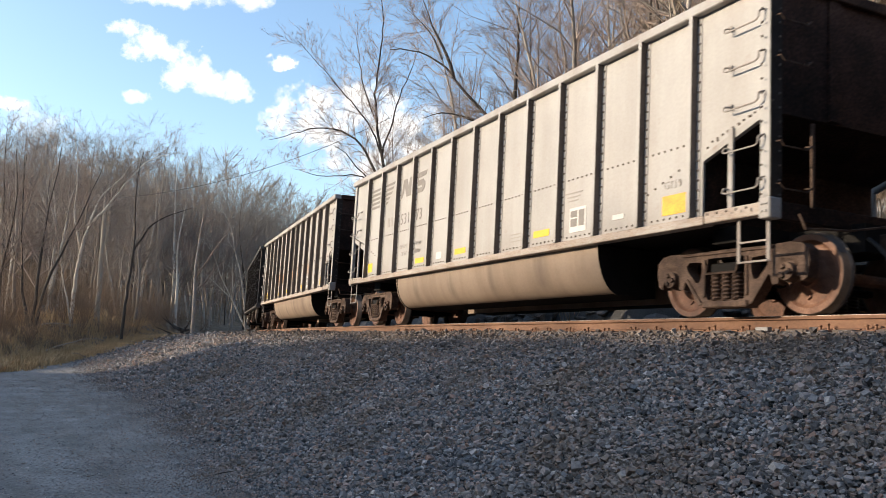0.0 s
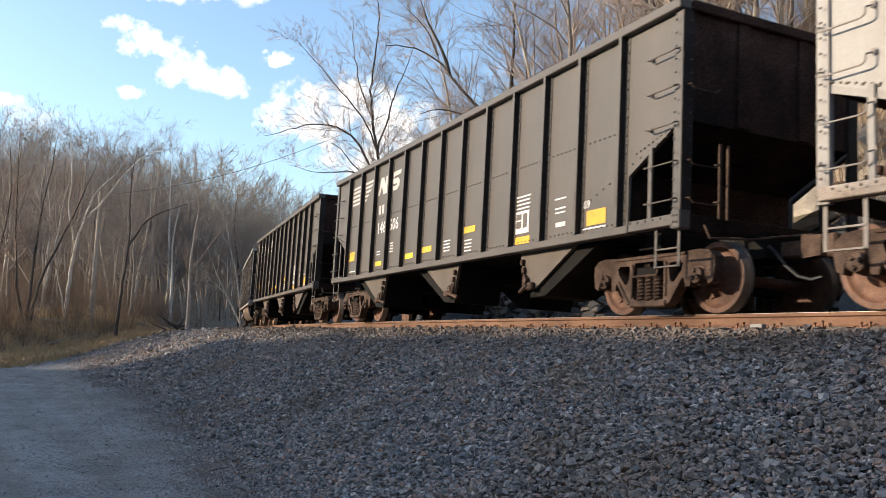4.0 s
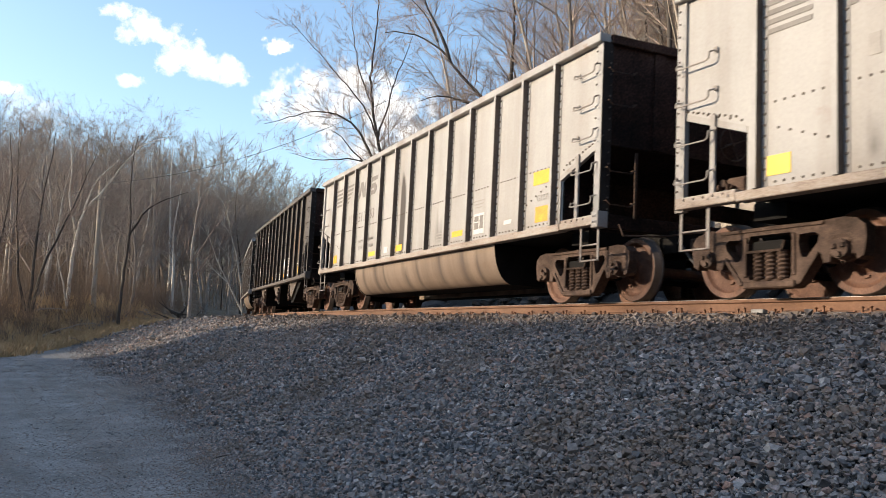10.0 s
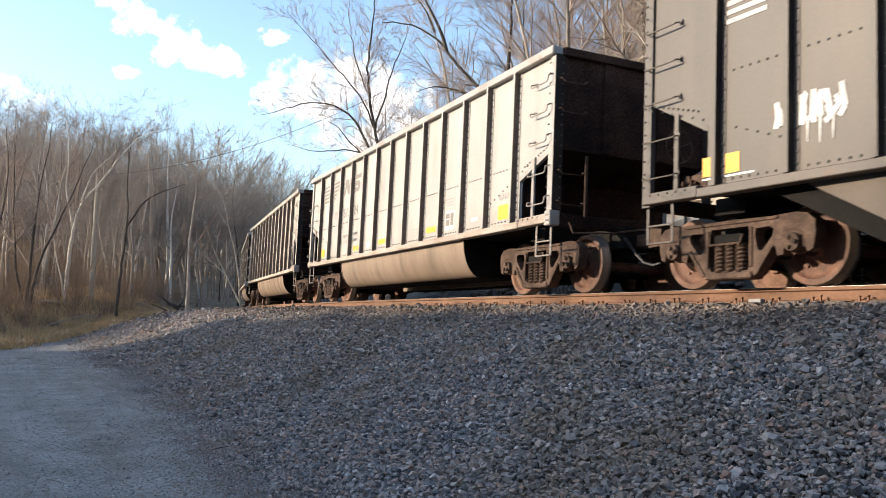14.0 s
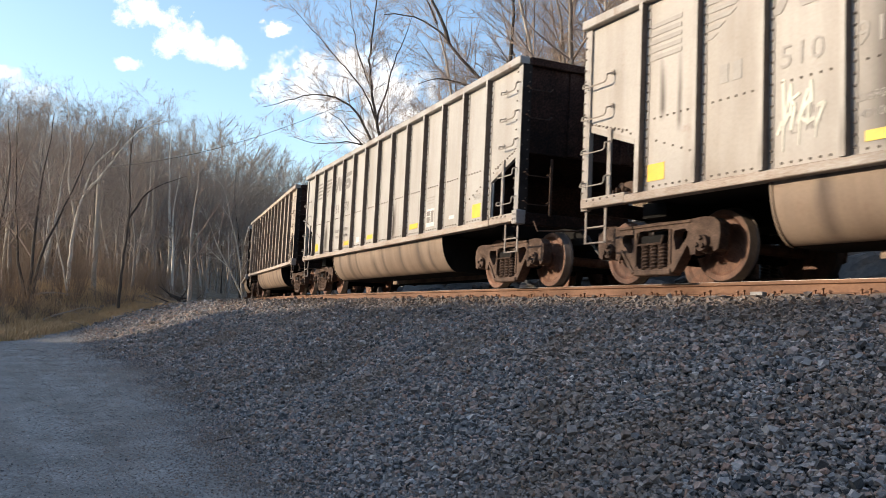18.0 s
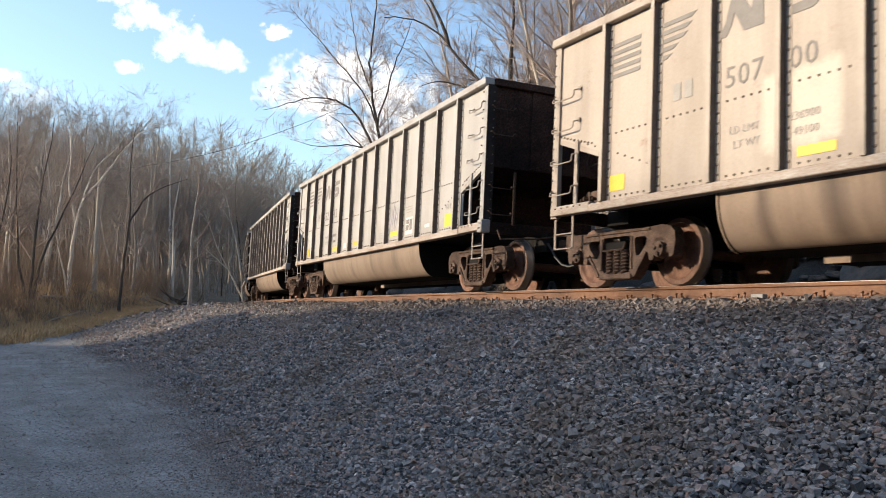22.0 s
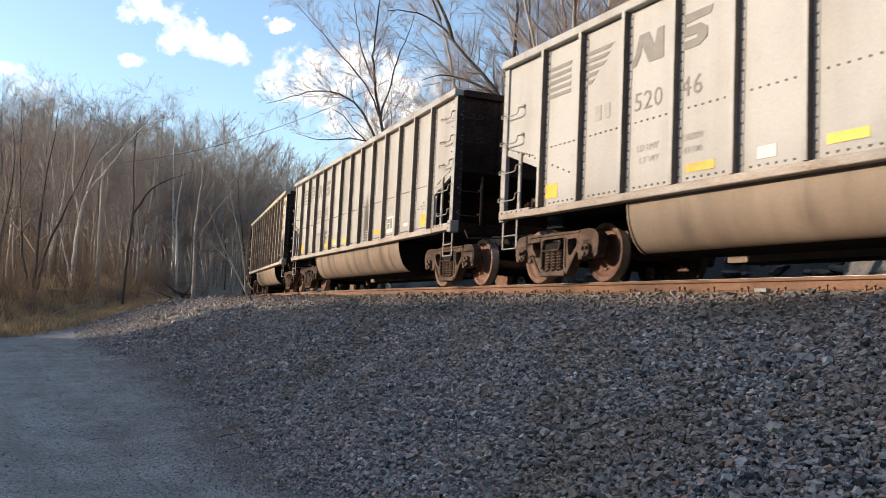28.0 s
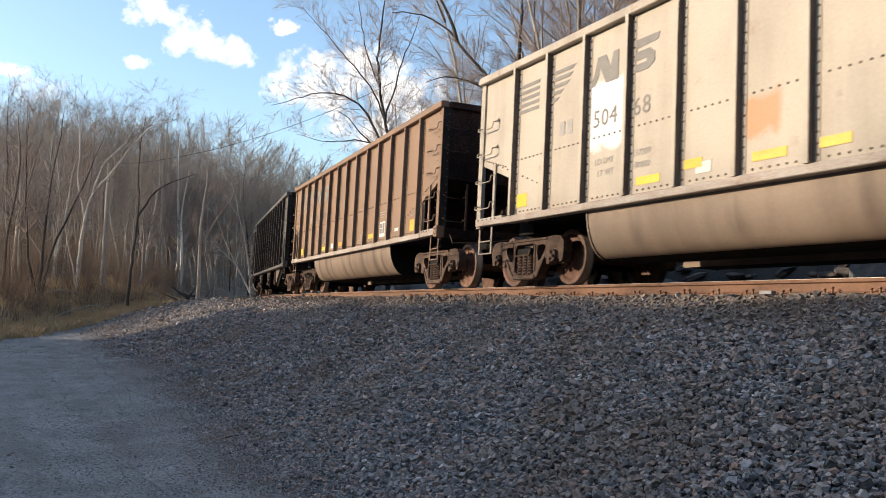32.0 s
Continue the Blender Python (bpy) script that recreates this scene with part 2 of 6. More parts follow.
M_CONCRETE = grainy("weathered_concrete", [(0.3, (0.17, 0.16, 0.15)), (0.7, (0.30, 0.285, 0.27))], 8, 0.9, 0, 60, 0.3, 0.004)
# shade on the stakes' sides is painted in, for tan and black cars
M_STAKE = grainy("shade_brown_stake_sides", [(0.3, (0.085, 0.066, 0.054)), (0.7, (0.185, 0.150, 0.124))], 3, 0.8, 0, 30, 0.1, 0.004, vary=0.2)
M_STAKE_BLACK = grainy("shade_black_stake_sides", [(0.3, (0.018, 0.014, 0.012)), (0.7, (0.05, 0.040, 0.033))], 3, 0.8, 0, 30, 0.1, 0.004)
M_SILL = grainy("rust_stained_sill", [(0.3, (0.12, 0.075, 0.05)), (0.46, (0.30, 0.235, 0.185)), (0.7, (0.44, 0.40, 0.355))], 1.6, 0.75, 0, 30, 0.1, 0.004, (0.6, 1, 2))
M_HOSE = grainy("black_rubber_hose", [(0.3, (0.012, 0.012, 0.012)), (0.7, (0.03, 0.03, 0.03))], 9, 0.6, 0, 60, 0.1, 0.002)


for dull in (M_DARK, M_END, M_STAKE, M_STAKE_BLACK, M_STEEL):
    dull.node_tree.nodes["Principled BSDF"].inputs["Specular IOR Level"].default_value = 0.15


def stone_material(name, stops, fine=40.0, rough=0.9, dusty=False):
    m, n, l, b = material(name, rough)
    geo = n.new("ShaderNodeNewGeometry")
    co = n.new("ShaderNodeTexCoord").outputs["Object"]
    info = n.new("ShaderNodeObjectInfo").outputs["Random"]
    rnd = calc(n, l, "FRACT", calc(n, l, "ADD", geo.outputs["Random Per Island"], info))
    big = noise_node(n, l, co, 0.9, 4, 0.6)
    small = noise_node(n, l, co, fine, 4, 0.65)
    col = ramp_node(n, l, rnd, stops)
    brown = ramp_node(n, l, big, [(0.46, (0, 0, 0)), (0.66, (1, 1, 1))])
    col = mix(n, l, calc(n, l, "MULTIPLY", brown, 0.55), col, (0.23, 0.165, 0.115))
    col = mix(n, l, 0.7, col, ramp_node(n, l, small, [(0.3, (0.5, 0.5, 0.5)), (0.65, (1.1, 1.1, 1.1))]), "MULTIPLY")
    if dusty:
        # brown rail dust, deepened to paint dimness where sun should only graze
        dust = n.new("ShaderNodeAttribute")
        dust.attribute_name = "rail_dust_shade"
        col = mix(n, l, calc(n, l, "MULTIPLY", dust.outputs["Fac"], calc(n, l, "ADD", big, 0.25), True), col, (0.115, 0.080, 0.056))
    l.new(col, b.inputs["Base Color"])
    bump(n, l, b, small, 0.35, 0.006)
    return m


M_STONE = stone_material("crushed_ballast_stone", [(0.0, (0.079, 0.078, 0.079)), (0.2, (0.172, 0.170, 0.170)), (0.42, (0.283, 0.273, 0.264)), (0.58, (0.271, 0.204, 0.163)), (0.74, (0.382, 0.359, 0.337)), (0.88, (0.376, 0.231, 0.170)), (1.0, (0.580, 0.548, 0.514))], dusty=True)
M_ROCK = stone_material("weathered_hillside_rock", [(0.0, (0.30, 0.25, 0.19)), (0.4, (0.42, 0.35, 0.26)), (0.7, (0.48, 0.40, 0.29)), (1.0, (0.36, 0.32, 0.27))], 6.0)
M_GREYROCK = stone_material("grey_cut_rock", [(0.0, (0.034, 0.034, 0.034)), (0.5, (0.062, 0.060, 0.058)), (1.0, (0.115, 0.110, 0.105))], 6.0)


def ground_material():
    """One sheet: grey gravel lot, ballast bed, straw verge and leaf litter, told apart by the mesh's own zones."""
    m, n, l, b = material("ground_surface", 0.95)
    co = n.new("ShaderNodeTexCoord").outputs["Object"]
    fine = noise_node(n, l, co, 28, 5, 0.7)
    mid = noise_node(n, l, co, 1.3, 5, 0.6)
    wide = noise_node(n, l, co, 0.22, 4, 0.6)
    track = noise_node(n, l, co, 0.9, 4, 0.6, (0.25, 1.6, 1.0))
    gravel = ramp_node(n, l, fine, [(0.30, (0.095, 0.092, 0.088)), (0.45, (0.215, 0.209, 0.199)), (0.58, (0.30, 0.290, 0.275)), (0.72, (0.50, 0.483, 0.46))])
    gravel = mix(n, l, ramp_node(n, l, track, [(0.42, (0, 0, 0)), (0.68, (0.6, 0.6, 0.6))]), gravel, (0.165, 0.142, 0.12))
    gravel = mix(n, l, 0.8, gravel, ramp_node(n, l, mid, [(0.32, (0.62, 0.62, 0.62)), (0.68, (1.2, 1.2, 1.2))]), "MULTIPLY")
    # near-black bed paints the shade in the gaps between stones
    bed = ramp_node(n, l, fine, [(0.3, (0.014, 0.0135, 0.013)), (0.6, (0.045, 0.043, 0.040)), (0.8, (0.11, 0.10, 0.095))])
    litter = ramp_node(n, l, mid, [(0.3, (0.13, 0.092, 0.060)), (0.5, (0.225, 0.160, 0.100)), (0.7, (0.34, 0.250, 0.155))])
    coarse = noise_node(n, l, co, 5.0, 5, 0.7)
    litter = mix(n, l, 0.8, litter, ramp_node(n, l, coarse, [(0.32, (0.42, 0.40, 0.38)), (0.62, (1.12, 1.1, 1.08))]), "MULTIPLY")
    litter = mix(n, l, 0.7, litter, ramp_node(n, l, fine, [(0.3, (0.55, 0.55, 0.55)), (0.65, (1.1, 1.1, 1.1))]), "MULTIPLY")
    litter = mix(n, l, ramp_node(n, l, wide, [(0.5, (0, 0, 0)), (0.7, (0.6, 0.6, 0.6))]), litter, (0.24, 0.19, 0.14))
    zone = n.new("ShaderNodeVertexColor")
    zone.layer_name = "zone"
    sep = n.new("ShaderNodeSeparateColor")
    l.new(zone.outputs[0], sep.inputs[0])
    wob = calc(n, l, "MULTIPLY", calc(n, l, "SUBTRACT", mid, 0.5), 1.1)
    fb = calc(n, l, "ADD", calc(n, l, "MULTIPLY", calc(n, l, "SUBTRACT", sep.outputs[0], 0.5), 2.0), calc(n, l, "ADD", wob, 0.5), True)
    fl = calc(n, l, "ADD", calc(n, l, "MULTIPLY", calc(n, l, "SUBTRACT", sep.outputs[1], 0.5), 2.0), calc(n, l, "ADD", wob, 0.5), True)
    col = mix(n, l, fb, gravel, bed)
    col = mix(n, l, fl, col, litter)
    l.new(col, b.inputs["Base Color"])
    bump(n, l, b, fine, 0.6, 0.03)
    return m


M_GROUND = ground_material()


# ---- mesh helpers ----
def mesh_of(name, verts, faces, mat=None, smooth_shade=False):
    me = bpy.data.meshes.new(name)
    me.from_pydata(verts, [], faces)
    me.materials.append(mat)
    if smooth_shade:
        me.polygons.foreach_set("use_smooth", np.ones(len(me.polygons), bool))
    me.update()
    return me


def tri_mesh(name, verts, tris, mat, smooth_shade=False):
    """A mesh from numpy arrays of vertices and triangles."""
    me = bpy.data.meshes.new(name)
    me.vertices.add(len(verts))
    me.vertices.foreach_set("co", np.ascontiguousarray(verts, np.float32).ravel())
    me.loops.add(len(tris) * 3)
    me.loops.foreach_set("vertex_index", np.ascontiguousarray(tris, np.int32).ravel())
    me.polygons.add(len(tris))
    me.polygons.foreach_set("loop_start", np.arange(0, len(tris) * 3, 3, dtype=np.int32))
    me.polygons.foreach_set("use_smooth", np.full(len(tris), smooth_shade, bool))
    me.materials.append(mat)
    me.update(calc_edges=True)
    return me


def bm_mesh(name, bm, mat=None, smooth_shade=False):
    me = bpy.data.meshes.new(name)
    bmesh.ops.recalc_face_normals(bm, faces=bm.faces)
    bm.to_mesh(me)
    bm.free()
    me.materials.append(mat)
    if smooth_shade:
        me.polygons.foreach_set("use_smooth", np.ones(len(me.polygons), bool))
    return me


def add_box(bm, x0, x1, y0, y1, z0, z1, bevel=0.0):
    g = bmesh.ops.create_cube(bm, size=1.0)
    bmesh.ops.scale(bm, vec=(x1 - x0, y1 - y0, z1 - z0), verts=g["verts"])
    bmesh.ops.translate(bm, vec=((x0 + x1) / 2, (y0 + y1) / 2, (z0 + z1) / 2), verts=g["verts"])
    if bevel:
        es = list({e for v in g["verts"] for e in v.link_edges})
        bmesh.ops.bevel(bm, geom=es, offset=bevel, segments=1, affect="EDGES")


def add_rod(bm, p0, p1, r, n=6):
    p0, p1 = Vector(p0), Vector(p1)
    d = p1 - p0
    m = Matrix.Translation((p0 + p1) / 2) @ d.to_track_quat("Z", "Y").to_matrix().to_4x4()
    bmesh.ops.create_cone(bm, cap_ends=True, segments=n, radius1=r, radius2=r, depth=d.length, matrix=m)


def add_path(bm, pts, r, n=6):
    for a, b in zip(pts, pts[1:]):
        add_rod(bm, a, b, r, n)


def add_prism(bm, poly, y0, y1):
    """A polygon in x, z pushed from y0 to y1."""
    a = [bm.verts.new((x, y0, z)) for x, z in poly]
    b = [bm.verts.new((x, y1, z)) for x, z in poly]
    bm.faces.new(a)
    bm.faces.new(b[::-1])
    for i in range(len(poly)):
        j = (i + 1) % len(poly)
        bm.faces.new((a[i], b[i], b[j], a[j]))


def add_profile(bm, poly, x0, x1):
    """A polygon in y, z pushed from x0 to x1."""
    a = [bm.verts.new((x0, y, z)) for y, z in poly]
    b = [bm.verts.new((x1, y, z)) for y, z in poly]
    bm.faces.new(a)
    bm.faces.new(b[::-1])
    for i in range(len(poly)):
        j = (i + 1) % len(poly)
        bm.faces.new((a[i], b[i], b[j], a[j]))


def add_lathe(bm, profile, n=24, axis="y", centre=(0, 0, 0)):
    """A ring of (along, radius) pairs turned about the y axis."""
    rings = []
    for a, r in profile:
        rings.append([bm.verts.new((centre[0] + r * math.cos(2 * math.pi * i / n), centre[1] + a, centre[2] + r * math.sin(2 * math.pi * i / n))) for i in range(n)])
    for ra, rb in zip(rings, rings[1:]):
        for i in range(n):
            j = (i + 1) % n
            bm.faces.new((ra[i], ra[j], rb[j], rb[i]))
    bm.faces.new(rings[0])
    bm.faces.new(rings[-1][::-1])


def part(name, data, parent, mat=None, label="", at=None, kind=""):
    """One mesh object under a thing or a part. data: a bmesh, or a mesh that alike parts share."""
    me = bm_mesh(name, data) if isinstance(data, bmesh.types.BMesh) else data
    if not me.materials:
        me.materials.append(None)
    ob = new(name, me)
    ob.parent = parent
    if at is not None:
        ob.matrix_basis = at
    if mat is not None:
        ob.material_slots[0].link = "OBJECT"
        ob.material_slots[0].material = mat
    return tagged(ob, label=label, kind=kind)


# ---- ground ----
def spread(lo, hi, near_lo, near_hi, step, n_out):
    """Grid lines: even between near_lo and near_hi, widening to lo and hi."""
    mid = np.arange(near_lo, near_hi + step / 2, step)
    t = np.linspace(0, 1, n_out + 1)[1:] ** 2.4
    return np.concatenate([(near_lo - (near_lo - lo) * t)[::-1], mid, near_hi + (hi - near_hi) * t])


def build_ground():
    gx = spread(-2500, 2500, -75, 25, 0.42, 60)
    gy = spread(-2500, 2500, -12, 32, 0.42, 70)
    X, Y = np.meshgrid(gx, gy, indexing="ij")
    Z = ground_z(X, Y)
    # past a few hundred metres the land rolls out level
    rad = np.hypot(X, Y)
    Z = Z * (1 - smooth((rad - 350) / 500)) + 14 * smooth((rad - 350) / 500)
    nx, ny = len(gx), len(gy)
    v = np.stack([X, Y, Z], -1).reshape(-1, 3)
    i = np.arange(nx * ny).reshape(nx, ny)
    q = np.stack([i[:-1, :-1], i[1:, :-1], i[1:, 1:], i[:-1, 1:]], -1).reshape(-1, 4)
    t = np.concatenate([q[:, [0, 1, 2]], q[:, [0, 2, 3]]])
    me = tri_mesh("ground", v, t, M_GROUND, True)
    s, d = track_coords(v[:, 0], v[:, 1])
    foot = bank_foot(s)
    # bed colour runs past the far ballast to deepen the train's shade
    ballast = (1 - 0.45 * smooth((-s - 24) / 14)) * smooth((foot - 0.2 + d) / 1.5) * smooth((8.2 - d) / 1.2)
    qq = verge(v[:, 0], v[:, 1], d)
    litter = np.maximum(np.maximum(smooth((qq + 0.4) / 0.8), smooth((d - 7.6) / 1.2)), smooth((-10.5 - v[:, 1]) / 2))
    lay = me.color_attributes.new("zone", "FLOAT_COLOR", "POINT")
    lay.data.foreach_set("color", np.stack([ballast, litter, np.zeros_like(litter), np.ones_like(litter)], -1).astype(np.float32).ravel())
    ob = new("ground", me)
    return tagged(ob, "grey gravel lot rising into ballast bank and leaf-strewn slopes", "ground", kind="structure")


ground = build_ground()


# ---- ballast ----
def ico():
    g = (1 + 5 ** 0.5) / 2
    v = np.array([(-1, g, 0), (1, g, 0), (-1, -g, 0), (1, -g, 0), (0, -1, g), (0, 1, g), (0, -1, -g), (0, 1, -g), (g, 0, -1), (g, 0, 1), (-g, 0, -1), (-g, 0, 1)], float)
    f = "0 11 5 0 5 1 0 1 7 0 7 10 0 10 11 1 5 9 5 11 4 11 10 2 10 7 6 7 1 8 3 9 4 3 4 2 3 2 6 3 6 8 3 8 9 4 9 5 2 4 11 6 2 10 8 6 7 9 8 1"
    return v / np.linalg.norm(v[0]), np.array(f.split(), int).reshape(-1, 3)


def octa():
    v = np.array([(1, 0, 0), (-1, 0, 0), (0, 1, 0), (0, -1, 0), (0, 0, 1), (0, 0, -1)], float) * 1.05
    f = np.array([(0, 2, 4), (2, 1, 4), (1, 3, 4), (3, 0, 4), (2, 0, 5), (1, 2, 5), (3, 1, 5), (0, 3, 5)])
    return v, f


def blocky():
    v = np.array([(x, y, z) for x in (-1, 1) for y in (-1, 1) for z in (-1, 1)], float) * 0.68
    f = np.array([(0, 1, 3), (0, 3, 2), (4, 6, 7), (4, 7, 5), (0, 4, 5), (0, 5, 1), (2, 3, 7), (2, 7, 6), (0, 2, 6), (0, 6, 4), (1, 5, 7), (1, 7, 3)])
    return v, f


def random_turns(rng, n):
    q = rng.normal(size=(n, 4))
    q /= np.linalg.norm(q, axis=1)[:, None]
    w, x, y, z = q.T
    return np.stack([1 - 2 * (y * y + z * z), 2 * (x * y - z * w), 2 * (x * z + y * w), 2 * (x * y + z * w), 1 - 2 * (x * x + z * z), 2 * (y * z - x * w),
                     2 * (x * z - y * w), 2 * (y * z + x * w), 1 - 2 * (x * x + y * y)], -1).reshape(n, 3, 3)


def stones(rng, places, sizes, shape, flat=0.8, rugged=0.27, skew=0.2):
    """Vertices and triangles of many crushed stones."""
    v0, f0 = shape
    n = len(places)
    k = v0[None] * (1 + rng.normal(0, rugged, (n, len(v0), 1))) + rng.normal(0, skew, (n, len(v0), 3))
    k = k * rng.uniform(0.68, 1.22, (n, 1, 3))
    k = np.einsum("nij,nvj->nvi", random_turns(rng, n), k)
    k[:, :, 2] *= flat
    k = k * sizes[:, None, None] + places[:, None, :]
    f = f0[None] + (np.arange(n) * len(v0))[:, None, None]
    return k.reshape(-1, 3), f.reshape(-1, 3)


def along_many(s, d):
    a = s / TRACK_R
    r = TRACK_R - d
    return r * np.sin(a), TRACK_Y + TRACK_R - r * np.cos(a)


def scatter(rng, n, s0, s1, a0, a1):
    s, a = rng.uniform(s0, s1, n), rng.uniform(a0, a1, n)
    x, y = along_many(s, -a)
    return x, y, s, a


def build_ballast():
    rng = np.random.default_rng(5)
    verts, tris, dust, base = [], [], [], 0
    # s from, s to, stones a square metre, half size, shape
    for s0, s1, dens, size, shape, a0, a1 in ((-11, -0.5, 2250, 0.0172, blocky(), 0.95, 9.5), (-22, -11, 900, 0.0235, octa(), 0.95, 10.5), (-42, -22, 270, 0.036, octa(), 0.95, 14.5), (-60, -42, 70, 0.058, octa(), 0.95, 12.6), (-0.5, 8, 260, 0.040, octa(), 0.95, 8.6),
                                              (-40, 3, 60, 0.055, blocky(), -3.4, -0.95), (-30, 1, 60, 0.055, blocky(), -0.6, 0.6)):
        n = int(abs(s1 - s0) * (a1 - a0) * dens)
        x, y, s, a = scatter(rng, n, s0, s1, a0, a1)
        # the corner of the lot behind the view carries fewer, larger stones
        share = np.clip(1 - (s + 0.58 * (8.6 - a) - 0.4) / 1.8, 0.22, 1) if s1 == -0.5 else np.ones(n)
        seen = rng.uniform(size=n) < share
        x, y, s, a, share = x[seen], y[seen], s[seen], a[seen], share[seen]
        n = len(x)
        past = a - bank_foot(s) + 0.15 + 0.3 * waves(x, y, 4.0, 8)
        keep = rng.uniform(size=n) < np.where(past < 0, 1.0, 0.85 * np.exp(-past / (1.25 + 1.5 * smooth((-s - 15) / 12))) + 0.20 * np.exp(-np.clip(past, 0, None) / 2.2) + 0.02) * np.where(a > bank_foot(s) - 1.5, 1 - 0.45 * smooth((-s - 24) / 14), 1)
        x, y = x[keep], y[keep]
        size_n = size / np.sqrt(share[keep]) * rng.lognormal(0, 0.28, len(x)) * np.clip(1 - (past[keep] + 0.3) / 1.4, 0.33, 1)
        z = ground_z(x, y) + size_n * np.where(past[keep] < 0.1, rng.uniform(-0.3, 1.7, len(x)), rng.uniform(0, 0.3, len(x)))
        # they pile up a little in the crease at the foot
        z = z + 0.034 * np.exp(-((a[keep] - bank_foot(s[keep])) / 0.38) ** 2)
        v, f = stones(rng, np.stack([x, y, z], -1), size_n, shape, 0.82, 0.15, 0.17)
        # strength of the brown tint by the rails: dust plus painted shade
        dust.append(np.repeat(smooth((3.6 - np.abs(a[keep])) / 1.9) * 0.95, len(shape[0])))
        verts.append(v)
        tris.append(f + base)
        base += len(v)
    bed = new("ballast", tri_mesh("ballast", np.concatenate(verts), np.concatenate(tris), M_STONE))
    bed.data.attributes.new("rail_dust_shade", "FLOAT", "POINT").data.foreach_set("value", np.concatenate(dust).astype(np.float32))
    tagged(bed, "bank of crushed grey and brown ballast stones", "ballast", kind="stuff")
    # loose stones that can be picked out, on top of the bank and on the lot
    shapes = []
    for k in range(10):
        v, f = stones(rng, np.zeros((1, 3)), np.ones(1), ico())
        shapes.append(tri_mesh("stone", v, f, M_STONE))
    for k in range(260):
        near = k < 200
        s, a = (rng.uniform(-11, -3.5), rng.uniform(2.6, 6.6)) if near else (rng.uniform(-24, -8), rng.uniform(6.5, 9.5))
        x, y = along_many(np.array([s]), np.array([-a]))
        r = (rng.uniform(0.022, 0.036) if near else rng.uniform(0.010, 0.022))
        ob = part("stone", shapes[k % 10], bed)
        ob.matrix_basis = pose(x[0], y[0], float(ground_z(x, y)[0]) + (r * 0.75 if near else r * 0.3), 0, 0, rng.uniform(0, 360)) @ Matrix.Diagonal((r, r, r, 1))
    return bed


build_ballast()


# ---- track ----
def rail_profile():
    # half of a flat-bottomed rail, z from the running surface down
    h = [(0.036, 0.0), (0.036, -0.036), (0.010, -0.048), (0.009, -0.135), (0.068, -0.158), (0.070, -0.170)]
    return [(x, z) for x, z in h] + [(-x, z) for x, z in h[::-1]]


def sweep_track(name, prof, lat, s0, s1, step, mat, zoff=0.0):
    ss = np.arange(s0, s1 + step / 2, step)
    verts, faces, n = [], [], len(prof)
    ca, sa = math.cos(radians(CANT)), math.sin(radians(CANT))
    for s in ss:
        x, y, a = along(s)
        for py, pz in prof:
            l, z = lat + py, pz + zoff
            l, z = l * ca + z * sa, z * ca - l * sa
            verts.append((x - l * math.sin(a), y + l * math.cos(a), RAIL_Z + z))
    for k in range(len(ss) - 1):
        for i in range(n):
            j = (i + 1) % n
            faces.append((k * n + i, k * n + j, (k + 1) * n + j, (k + 1) * n + i))
    faces += [tuple(range(n)), tuple(range(len(ss) * n - 1, len(ss) * n - n - 1, -1))]
    me = mesh_of(name, verts, faces, mat)
    return me


def track_pose(s, lat=0.0, z=0.0, turn=0.0):
    x, y, a = along(s)
    return pose(x, y, RAIL_Z, -CANT, 0, math.degrees(a)) @ pose(0, lat, z, 0, 0, turn)


